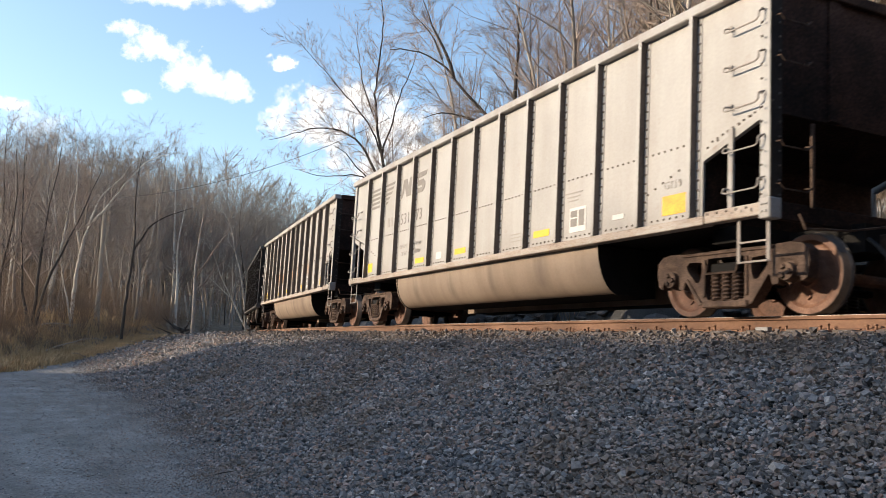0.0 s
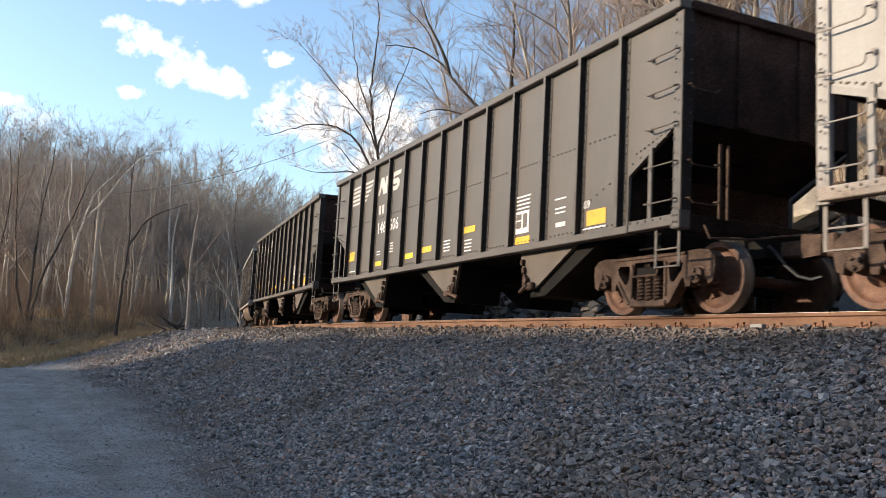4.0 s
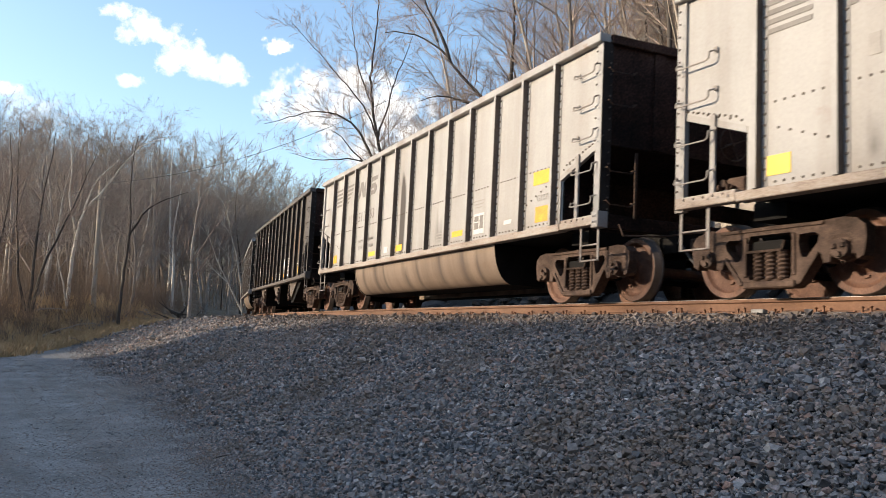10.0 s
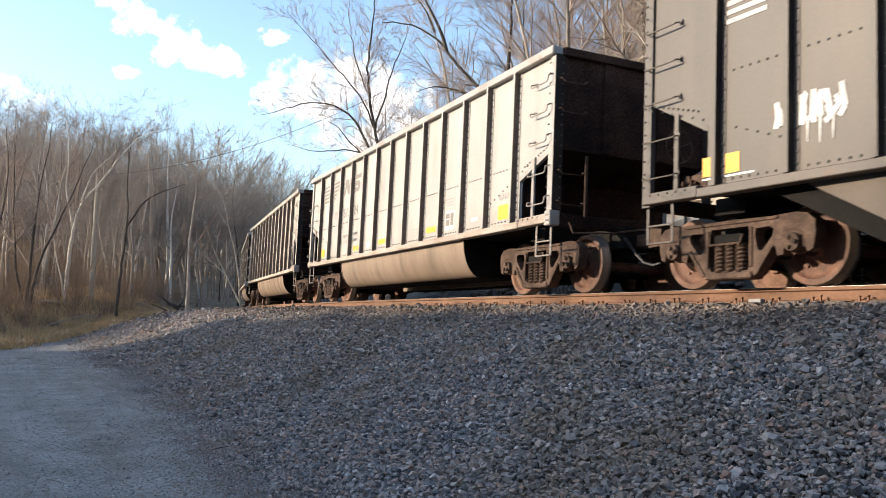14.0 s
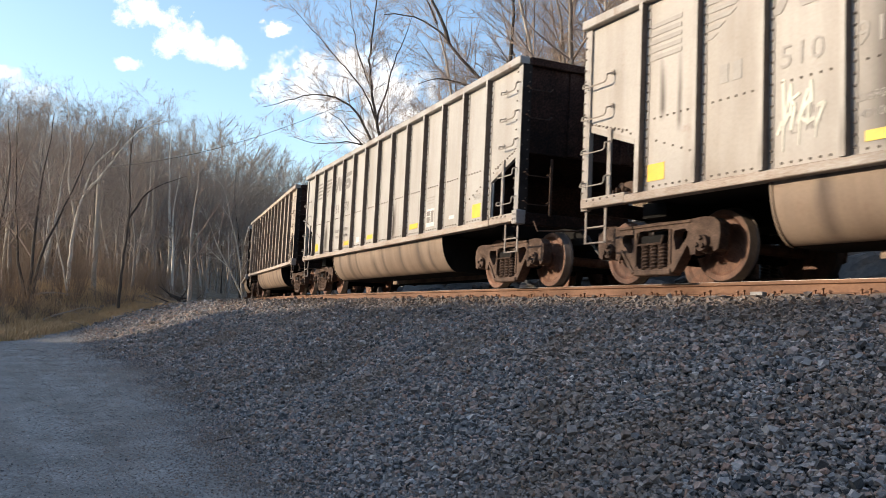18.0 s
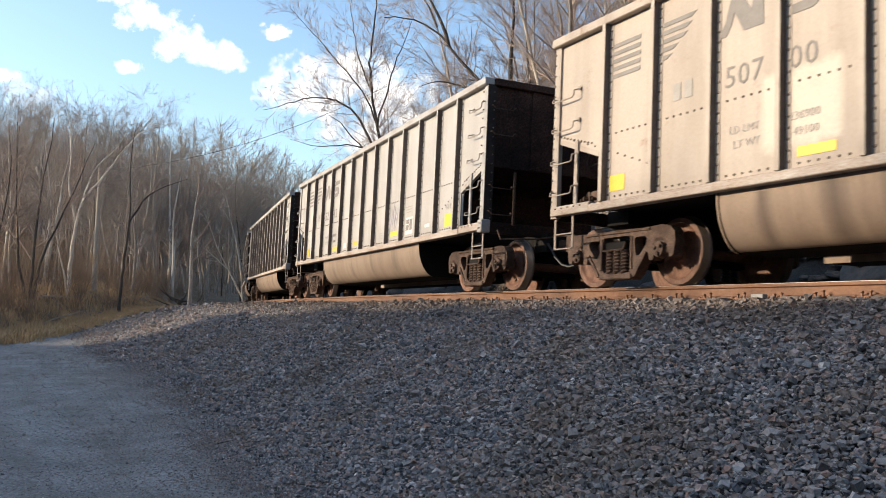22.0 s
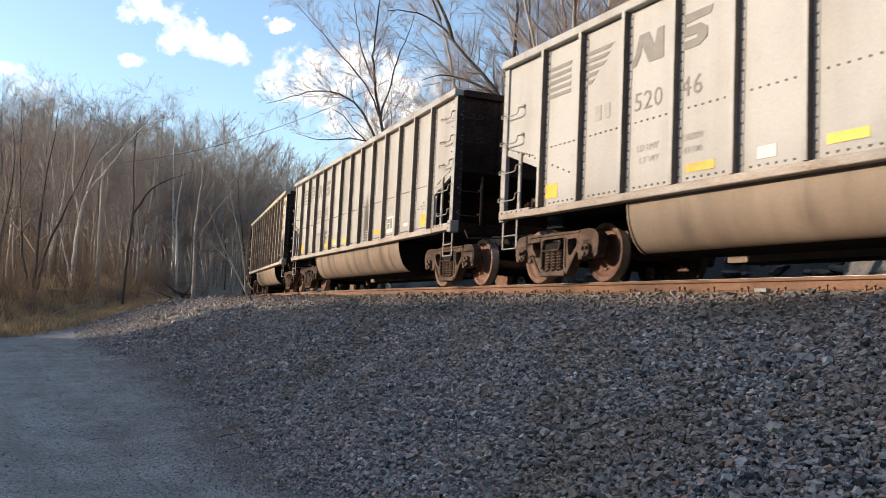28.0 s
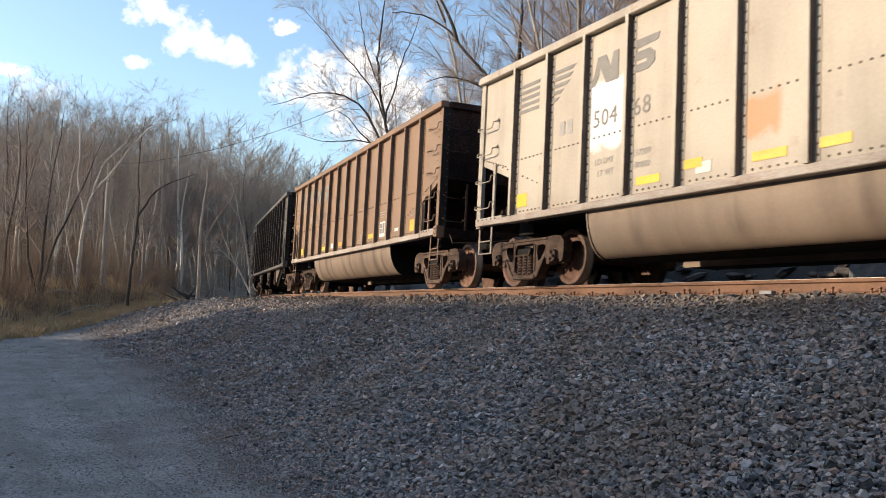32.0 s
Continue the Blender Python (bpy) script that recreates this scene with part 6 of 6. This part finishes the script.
    # far woods, too many to count
    r = np.random.default_rng(77)
    low = []
    for k in range(4):
        segs = []
        grow(r, (0, 0, 0), (0.05 * k - 0.1, 0.05, 1), 12.0, 0.085, 0, 2, segs, dict(TREE, kids=(14, 7, 0), step=(2.4, 2.2, 2, 2), bare=0.25, thin=0.024))
        low.append(np.array(segs))
    many = []
    for k in range(590):
        az, dist = (r.uniform(-1.5, 24), r.uniform(85, 190)) if k < 330 else (r.uniform(10.5, 25), r.uniform(75, 200)) if k < 430 else (r.uniform(12.5, 19.5), r.uniform(105, 190))
        x, y = polar(az, dist)
        if bank_depth(x, y) < 6 and (k < 330 or float(track_coords(np.array(x), np.array(y))[1]) < 8):
            continue
        z = float(ground_z(x, y))
        room = 1.55 + dist * math.tan(radians(skyline(az))) - z
        if room < 3:
            continue
        sc = min(room / 12.6 * (r.uniform(0.45, 0.82) if k < 330 else r.uniform(0.55, 0.95)), 1.6 if k < 330 else 2.4)
        a = low[k % 4].copy()
        t = r.uniform(0, 2 * math.pi)
        c, q = math.cos(t), math.sin(t)
        for j in (0, 3):
            X, Y = a[:, j].copy(), a[:, j + 1].copy()
            a[:, j], a[:, j + 1] = (X * c - Y * q) * sc + x, (X * q + Y * c) * sc + y
            a[:, j + 2] = a[:, j + 2] * sc + z
        a[:, 6:8] *= sc
        many.append(a)
    tagged(new("far_woods", limbs_mesh("far_woods", np.concatenate(many), M_BARK, 3)), "distant leafless brown woods on the hill", "woods", kind="stuff")
    # thicket of brush at the edge of the woods
    bushes = []
    for k in range(5):
        r = np.random.default_rng(400 + k)
        segs = []
        for j in range(11):
            a = r.uniform(0, 2 * math.pi)
            grow(r, (0.4 * math.cos(a) * r.random(), 0.4 * math.sin(a) * r.random(), -0.1), (0.35 * math.cos(a), 0.35 * math.sin(a), 1), r.uniform(1.8, 4.4), r.uniform(0.012, 0.026), 1, 3, segs, dict(TREE, kids=(0, 6, 3, 0), step=(0.9, 0.9, 0.8, 0.8), thin=0.006, lift=0.02))
        bushes.append(limbs_mesh("brush", np.array(segs), M_BRUSH, 3))
    n = 0
    for tries in range(5000):
        az, dist = rng.uniform(-0.8, 18), rng.uniform(36, 90)
        x, y = polar(az, dist)
        q = bank_depth(x, y)
        if q < 1.4 or q > 14 or (abs(az - 5.35) < 0.7 and dist < 56):
            continue
        ob = new("bush", bushes[n % 5])
        sc = rng.uniform(0.4, 1.0) * (0.6 if q < 3 else 1)
        ob.matrix_basis = pose(x, y, float(ground_z(x, y)), 0, 0, rng.uniform(0, 360)) @ Matrix.Diagonal((sc, sc, sc * rng.uniform(0.8, 1.2), 1))
        tagged(ob, "leafless brown brush at the edge of the woods", "bush", "brush of the wooded bank")
        n += 1
        if n >= 180:
            break
    for n in range(150):
        az, dist = rng.uniform(22, 60), rng.uniform(16, 52)
        x, y = polar(az, dist)
        s, d = track_coords(np.array(x), np.array(y))
        if d < 5.6:
            continue
        ob = new("bush", bushes[n % 5])
        sc = rng.uniform(0.4, 1.0)
        ob.matrix_basis = pose(x, y, float(ground_z(x, y)), 0, 0, rng.uniform(0, 360)) @ Matrix.Diagonal((sc, sc, sc, 1))
        tagged(ob, "leafless brush on the hillside", "bush", "brush of the hillside")
    # unseen low brush added on the ridge that shades the lot, too much to count
    r = np.random.default_rng(88)
    clumps = []
    for k in range(4):
        segs = []
        for j in range(9):
            a = r.uniform(0, 2 * math.pi)
            grow(r, (0.4 * math.cos(a), 0.4 * math.sin(a), -0.1), (0.35 * math.cos(a), 0.35 * math.sin(a), 1), r.uniform(1.8, 4.4), 0.02, 1, 2, segs, dict(TREE, kids=(0, 6, 0), step=(0.9, 0.9, 0.8, 0.8), thin=0.008, lift=0.02))
        clumps.append(np.array(segs))
    many = []
    for n in range(170):
        x, y, sc = r.uniform(-63, 8), RIDGE_Y + r.uniform(-0.8, 0.8), r.uniform(0.18, 0.42)
        a = clumps[n % 4].copy()
        a[:, [0, 1, 3, 4]] *= 2 * sc
        a[:, [2, 5, 6, 7]] *= sc
        a[:, [0, 3]] += x
        a[:, [1, 4]] += y
        a[:, [2, 5]] += float(ground_z(x, y)) - 0.1
        many.append(a)
    tagged(new("ridge_brush", limbs_mesh("ridge_brush", np.concatenate(many), M_BRUSH, 3)), "unseen low brush added on the ridge to break up its shade", "brush", kind="stuff")


build_woods()


# ---- rocks, grass, logs, pole, clouds ----
def boulder_mesh(seed, flat=0.7, mat=M_ROCK):
    """A cracked, blocky rock: a split sphere pushed into facets."""
    rng = np.random.default_rng(seed)
    bm = bmesh.new()
    bmesh.ops.create_icosphere(bm, subdivisions=3, radius=1.0)
    cuts = []
    for k in range(9):
        v = rng.normal(size=3)
        cuts.append((v / np.linalg.norm(v), rng.uniform(0.45, 0.8)))
    for v in bm.verts:
        c = np.array(v.co)
        for nrm, d in cuts:
            over = c.dot(nrm) - d
            if over > 0:
                c = c - nrm * over * 0.92
        c = c * (1 + 0.16 * noise.noise(Vector(c) * 2.3 + Vector((seed, 0, 0))) + 0.07 * noise.noise(Vector(c) * 6.0 + Vector((0, seed, 0))))
        c[2] *= flat
        v.co = c
    return bm_mesh("boulder", bm, mat)


def build_rocks():
    rng = random.Random(31)
    kinds = [boulder_mesh(40 + k, 0.75, M_GREYROCK) for k in range(7)]
    tans = [boulder_mesh(80 + k, 0.7) for k in range(4)]
    for k in range(130):
        s, d = rng.uniform(-42, 4), rng.uniform(4.5, 7.4)
        x, y = along_many(np.array(s), np.array(d))
        r = rng.uniform(0.12, 0.34) if d < 5.8 else rng.uniform(0.3, 0.7)
        ob = new("boulder", kinds[k % 7] if s < -4 or d < 6 else tans[k % 4])
        ob.matrix_basis = pose(float(x), float(y), float(ground_z(x, y)) + r * 0.2, rng.uniform(-15, 15), rng.uniform(-15, 15), rng.uniform(0, 360)) @ Matrix.Diagonal((r * 1.3, r, r, 1))
        tagged(ob, "rough grey boulder at the foot of the cut" if s < -4 or d < 6 else "rough tan boulder at the foot of the cut", "boulder", "boulders behind the track")
    # broken grey rock wall of the cut
    walls = [boulder_mesh(140 + k, 0.55, M_GREYROCK) for k in range(6)]
    for k in range(290):
        s, up = rng.uniform(-36, 3), rng.random()
        x, y = along_many(np.array(s), np.array(5.0 + 1.7 * up + rng.uniform(-0.15, 0.15)))
        r = rng.uniform(0.13, 0.34)
        ob = new("cut_rock", walls[k % 6])
        ob.matrix_basis = pose(float(x), float(y), float(ground_z(x, y)) + r * 0.08, rng.uniform(-20, 35), rng.uniform(-15, 15), rng.uniform(-40, 40)) @ Matrix.Diagonal((r * 1.4, r, r, 1))
        tagged(ob, "broken grey rock in the wall of the cut", "rock", "rocks of the cut")
    slabs = [boulder_mesh(60 + k, 0.34) for k in range(4)]
    for k in range(70):
        az, d = (rng.uniform(36, 58), rng.uniform(7.5, 24)) if k < 34 else (rng.uniform(36, 46), rng.uniform(11, 21))
        dist = (TRACK_Y + d) / math.sin(radians(az))
        x, y = polar(az, dist)
        r = rng.uniform(0.7, 1.9)
        ob = new("rock_ledge", slabs[k % 4])
        ob.matrix_basis = pose(x, y, float(ground_z(x, y)) + 0.1, rng.uniform(8, 30), rng.uniform(-10, 10), rng.uniform(-25, 25)) @ Matrix.Diagonal((r * 1.5, r, r * 1.1, 1))
        tagged(ob, "tan weathered rock ledge on the hillside", "rock", "ledges of the hillside")


build_rocks()

M_STRAW = grainy("dry_straw_grass", [(0.3, (0.38, 0.25, 0.125)), (0.7, (0.62, 0.44, 0.24))], 3, 0.85, 0, 20, 0.0)
M_DEADWOOD = bark("bleached_dead_wood", (0.20, 0.165, 0.13), (0.42, 0.36, 0.29))


def blades(rng, places, heights, lean=0.35):
    n = len(places)
    a = rng.uniform(0, 2 * math.pi, n)
    w = rng.uniform(0.012, 0.026, n)
    side = np.stack([np.cos(a), np.sin(a), np.zeros(n)], -1) * w[:, None]
    tip = np.stack([rng.normal(0, lean, n) * heights, rng.normal(0, lean, n) * heights, heights], -1)
    mid = tip * np.array([0.35, 0.35, 0.6])
    V = np.stack([places - side, places + side, places + mid + side * 0.7, places + mid - side * 0.7, places + tip], 1)
    F = np.array([(0, 1, 2), (0, 2, 3), (3, 2, 4)])[None] + (np.arange(n) * 5)[:, None, None]
    return V.reshape(-1, 3), F.reshape(-1, 3)


def build_grass():
    rng = np.random.default_rng(9)
    x = rng.uniform(-68, -31, 110000)
    y = rng.uniform(-8, 16, 110000)
    s, d = track_coords(x, y)
    q = verge(x, y, d) + 0.5 * waves(x, y, 3.0, 12)
    keep = (q > -0.35) & (q < 5.5) & (rng.uniform(size=len(x)) < np.clip(1.1 - q / 6, 0.15, 1)) & (waves(x, y, 1.9, 14) > -0.35)
    x, y, q = x[keep][:30000], y[keep][:30000], q[keep][:30000]
    h = rng.uniform(0.12, 0.42, len(x)) * np.clip(0.55 + q * 0.35, 0.5, 1.9)
    v, f = blades(rng, np.stack([x, y, ground_z(x, y) - 0.02], -1), h)
    # the fringe at the very edge of the lot, thick and pale
    x, y = rng.uniform(-52, -32, 160000), rng.uniform(-3, 12, 160000)
    q = verge(x, y, track_coords(x, y)[1]) + 0.35 * waves(x, y, 2.2, 15)
    keep = (q > -0.15) & (q < 1.3)
    x, y = x[keep][:16000], y[keep][:16000]
    w, g = blades(rng, np.stack([x, y, ground_z(x, y) - 0.02], -1), rng.uniform(0.14, 0.38, len(x)), 0.5)
    v, f = np.concatenate([v, w]), np.concatenate([f, g + len(v)])
    tagged(new("grass", tri_mesh("grass", v, f, M_STRAW)), "dry straw-coloured grass along the lot's edge", "grass", kind="stuff")


build_grass()


def stick_mesh(seed, length, radius):
    rng = np.random.default_rng(seed)
    segs = []
    grow(rng, (0, 0, 0), (1, 0.1, 0.02), length, radius, 1, 2, segs, dict(TREE, kids=(0, 0, 0), lift=0.0, step=(0.2, 0.2, 0.2, 0.2), thin=radius * 0.3))
    return np.array(segs)


def tube_mesh(name, segs, mat, sides=6):
    """One closed tapered tube along a chain of pieces."""
    pts = [Vector(q[0:3]) for q in segs] + [Vector(segs[-1][3:6])]
    rad = [q[6] for q in segs] + [segs[-1][7] * 0.6]
    verts, faces = [], []
    for k, p in enumerate(pts):
        d = (pts[min(k + 1, len(pts) - 1)] - pts[max(k - 1, 0)]).normalized()
        u = d.cross(Vector((0, 0, 1)) if abs(d.z) < 0.9 else Vector((1, 0, 0))).normalized()
        v = d.cross(u)
        verts += [tuple(p + (u * math.cos(2 * math.pi * i / sides) + v * math.sin(2 * math.pi * i / sides)) * rad[k]) for i in range(sides)]
    for k in range(len(pts) - 1):
        faces += [(k * sides + i, k * sides + (i + 1) % sides, (k + 1) * sides + (i + 1) % sides, (k + 1) * sides + i) for i in range(sides)]
    faces += [tuple(range(sides))[::-1], tuple(range(len(verts) - sides, len(verts)))]
    return mesh_of(name, verts, faces, mat, True)


def lay(name, seed, length, radius, x, y, turn, tilt, mat, label, category, lift=0.0):
    ob = new(name, tube_mesh(name, stick_mesh(seed, length, radius), mat))
    ob.matrix_basis = pose(x, y, float(ground_z(x, y)) + radius + lift, 0, -tilt, turn)
    return tagged(ob, label, category)


def build_deadwood():
    rng = random.Random(5)
    for k in range(10):
        x, y = polar(rng.uniform(-1, 9.5), rng.uniform(40, 47))
        if bank_depth(x, y) > 0.5:
            lay("fallen_branch", 700 + k, rng.uniform(1.2, 3.0), rng.uniform(0.03, 0.07), x, y, rng.uniform(0, 360), rng.uniform(0, 10), M_DEADWOOD, "bleached fallen branch in dry grass", "branch")
    # a tangle of driftwood beyond the bank
    x, y = polar(10.9, 58.0)
    pile = new("brush_pile")
    pile.matrix_basis = pose(x, y, float(ground_z(x, y)))
    tagged(pile, "dark tangled pile of cut branches beside the track", "brush pile")
    for k in range(16):
        part("branch", tube_mesh("branch", stick_mesh(740 + k, rng.uniform(0.8, 1.8), rng.uniform(0.03, 0.08)), M_DARKBARK), pile, at=pose(rng.uniform(-0.7, 0.7), rng.uniform(-0.9, 0.9), rng.uniform(0.05, 0.6), rng.uniform(0, 360), rng.uniform(-40, 40), rng.uniform(0, 360)))
    # sticks on the ballast bank
    for x, y, turn, length, r, mat, lab in STICKS:
        lay("stick", int(abs(x) * 10), length, r, x, y, turn, 6, mat, lab, "stick", 0.04)


STICKS = [(-13.62, 5.62, 150, 0.55, 0.020, M_DARKBARK, "dark broken branch lying on ballast"), (-13.2, 5.45, 10, 0.30, 0.010, M_DEADWOOD, "pale stick on the ballast"),
          (-13.9, 6.55, 20, 0.50, 0.014, M_DARKBARK, "dark stick on the ballast below the rail"), (-9.3, 2.2, 60, 0.22, 0.007, M_DARKBARK, "small twig on the gravel lot"), (-11.5, 1.6, 15, 0.20, 0.006, M_DARKBARK, "small twig on the gravel lot")]
build_deadwood()


def build_pole():
    x, y = polar(5.35, 52.0)
    z0 = float(ground_z(x, y))
    top = 1.55 + 52 * math.tan(radians(8.75))
    pole = new("utility_pole")
    pole.matrix_basis = pose(x, y, z0)
    tagged(pole, "weathered grey wooden utility pole among bare trees", "utility pole")
    H = top - z0
    bm = bmesh.new()
    bmesh.ops.create_cone(bm, cap_ends=True, segments=12, radius1=0.16, radius2=0.105, depth=H + 0.5, matrix=pose(0, 0.06, (H - 0.5) / 2, -0.7))
    part("shaft", bm, pole, M_DEADWOOD, "weathered wooden shaft")
    bm = bmesh.new()
    add_rod(bm, (0, 0.12, top - z0 - 0.3), (0, 0.32, top - z0 - 0.3), 0.03, 8)
    add_rod(bm, (0, 0.30, top - z0 - 0.3), (0, 0.30, top - z0 - 0.12), 0.05, 8)
    part("insulator", bm, pole, M_DEADWOOD, "small insulator on a bracket")
    # the wire hangs past the pole towards the hill
    ends = [(*polar(-7, 78), 1.55 + 78 * math.tan(radians(4.6))), (x, y + 0.3, top - 0.1), (*polar(24.5, 43), 1.55 + 43 * math.tan(radians(15.4)))]
    pts = []
    for (a, b), sag in zip(zip(ends, ends[1:]), (0.7, 0.9)):
        pts += [Vector(a).lerp(Vector(b), k / 14) - Vector((0, 0, sag * 4 * (k / 14) * (1 - k / 14))) for k in range(15 if b is ends[-1] else 14)]
    verts, faces = [], []
    for p in pts:
        verts += [tuple(p + Vector((0, 0.014, 0))), tuple(p + Vector((0, -0.008, 0.012))), tuple(p + Vector((0, -0.008, -0.012)))]
    for k in range(len(pts) - 1):
        faces += [(3 * k + i, 3 * k + (i + 1) % 3, 3 * k + 3 + (i + 1) % 3, 3 * k + 3 + i) for i in range(3)]
    ob = new("overhead_wire", mesh_of("overhead_wire", verts, faces, M_HOSE))
    tagged(ob, "black overhead wire strung from the utility pole", "wire")


def build_finds():
    bm = bmesh.new()
    add_box(bm, -0.16, 0.16, -0.07, 0.07, -0.3, 0.32, 0.015)
    slab = new("milepost", bm_mesh("milepost", bm, M_WHITE))
    slab.matrix_basis = pose(-13.26, 14.02, float(ground_z(-13.26, 14.02)) + 0.28, 0, 6, 38)
    tagged(slab, "pale concrete milepost painted with black digits", "milepost")
    for k, ch in enumerate("72"):
        part("digit", lettering(ch, 0.30), slab, M_BLACKMARK, "black painted digit", pose(-0.09, -0.076, 0.06 - 0.27 * k, 90))
    rock = new("white_stone", boulder_mesh(91, 0.7, M_WHITE))
    rock.matrix_basis = pose(-16.65, 11.46, float(ground_z(-16.65, 11.46)) + 0.06) @ Matrix.Diagonal((0.16, 0.12, 0.12, 1))
    tagged(rock, "small white stone beyond the far rail", "stone")


build_finds()
build_pole()


def cloud(name, px, py, half, blobs, seed, dense=1.0):
    """A far sheet of cloud 2600 m off; blobs are ellipses (x, y, rx, ry) in the sheet's own space, in shares of its half size."""
    m = bpy.data.materials.new(name)
    m.use_nodes = True
    n, l = m.node_tree.nodes, m.node_tree.links
    n.remove(n["Principled BSDF"])
    co = n.new("ShaderNodeTexCoord").outputs["Object"]
    sep = n.new("ShaderNodeSeparateXYZ")
    l.new(co, sep.inputs[0])
    body = None
    for bx, by, rx, ry in blobs:
        dx = calc(n, l, "DIVIDE", calc(n, l, "SUBTRACT", sep.outputs[0], bx), rx)
        dy = calc(n, l, "DIVIDE", calc(n, l, "SUBTRACT", sep.outputs[1], by), ry)
        v = calc(n, l, "SUBTRACT", 1.0, calc(n, l, "ADD", calc(n, l, "MULTIPLY", dx, dx), calc(n, l, "MULTIPLY", dy, dy)))
        body = v if body is None else calc(n, l, "MAXIMUM", body, v)
    mp = n.new("ShaderNodeMapping")
    mp.inputs["Location"].default_value = (seed * 3.1, seed * 1.7, seed)
    l.new(co, mp.inputs[0])
    big = noise_node(n, l, mp.outputs[0], 3.2, 6, 0.62)
    f = calc(n, l, "ADD", calc(n, l, "MULTIPLY", calc(n, l, "MAXIMUM", body, -1.0), 1.25), calc(n, l, "MULTIPLY", calc(n, l, "SUBTRACT", big, 0.55), 4.6))
    a = ramp_node(n, l, f, [(0.02, (0, 0, 0)), (0.95, (dense, dense, dense))])
    em, tr, mx = n.new("ShaderNodeEmission"), n.new("ShaderNodeBsdfTransparent"), n.new("ShaderNodeMixShader")
    shade = ramp_node(n, l, big, [(0.3, (0.86, 0.89, 0.95)), (0.55, (1.0, 0.985, 0.96))])
    l.new(shade, em.inputs[0])
    em.inputs[1].default_value = 0.68
    l.new(a, mx.inputs[0])
    l.new(tr.outputs[0], mx.inputs[1])
    l.new(em.outputs[0], mx.inputs[2])
    l.new(mx.outputs[0], n["Material Output"].inputs[0])
    me = mesh_of("cloud", [(-1.3, -1.3, 0), (1.3, -1.3, 0), (1.3, 1.3, 0), (-1.3, 1.3, 0)], [(0, 1, 2, 3)], m)
    ob = new("backdrop", me)
    az, el, far = radians(px), radians(py), 2600.0
    c = Vector((-math.cos(az) * math.cos(el), math.sin(az) * math.cos(el), math.sin(el))) * far + Vector(EYE)
    r = far * math.tan(radians(half))
    ob.matrix_basis = look(tuple(c), EYE) @ pose(0, 0, 0, 0, 180, 0) @ Matrix.Diagonal((r, r, r, 1))
    tagged(ob, "bright white cumulus cloud in a blue sky", "cloud", "clouds", "structure")


cloud("cloud_main", 9.7, 17.1, 5.0, [(-0.72, 0.46, 0.24, 0.14), (-0.30, 0.28, 0.55, 0.24), (0.10, 0.02, 0.46, 0.30), (0.45, -0.12, 0.52, 0.24), (-0.55, -0.36, 0.22, 0.10)], 1.0)
cloud("cloud_low", 20.8, 14.4, 5.2, [(-0.35, 0.10, 0.70, 0.48), (0.20, 0.30, 0.50, 0.42), (0.25, -0.45, 0.8, 0.34), (0.75, -0.05, 0.6, 0.55)], 2.0)
cloud("cloud_small", 16.4, 18.4, 1.6, [(0, 0, 0.8, 0.38)], 3.0)
cloud("cloud_wisp", -0.2, 13.9, 2.4, [(-0.2, 0, 0.8, 0.22)], 4.0, 0.6)
cloud("cloud_veil", 1.5, 12.6, 3.0, [(-0.1, 0.1, 0.8, 0.35)], 5.0, 0.35)
cloud("cloud_top", 10.0, 21.8, 6.0, [(-0.3, 0.05, 0.9, 0.18), (0.4, 0.1, 0.6, 0.16)], 6.0, 0.8)


# ---- motion ----
def motions():
    def car_pose(s):
        xa, ya, _ = along(s - TRUCK)
        xb, yb, _ = along(s + TRUCK)
        return pose((xa + xb) / 2, (ya + yb) / 2, RAIL_Z + 0.004, -CANT, 0, math.degrees(math.atan2(yb - ya, xb - xa)))

    def travel(t):
        u = t / 32
        return CAR_ZERO[0] + u * (CAR_ZERO[1] + u * (CAR_ZERO[2] + u * CAR_ZERO[3]))

    slow = [k * 0.5 for k in range(65)]
    quick = [k / 15 for k in range(481)]
    for n, (car, wheels) in TRAIN.items():
        walk(car, [(t, car_pose(travel(t) - PITCH * n + SLACK.get(n, 0.0))) for t in slow])
        for w in wheels:
            x, y, z = w.matrix_basis.translation
            walk(w, [(t, pose(x, y, z, 0, math.degrees(travel(t) / WHEEL_R) + 37 * n, 0)) for t in quick])


motions()
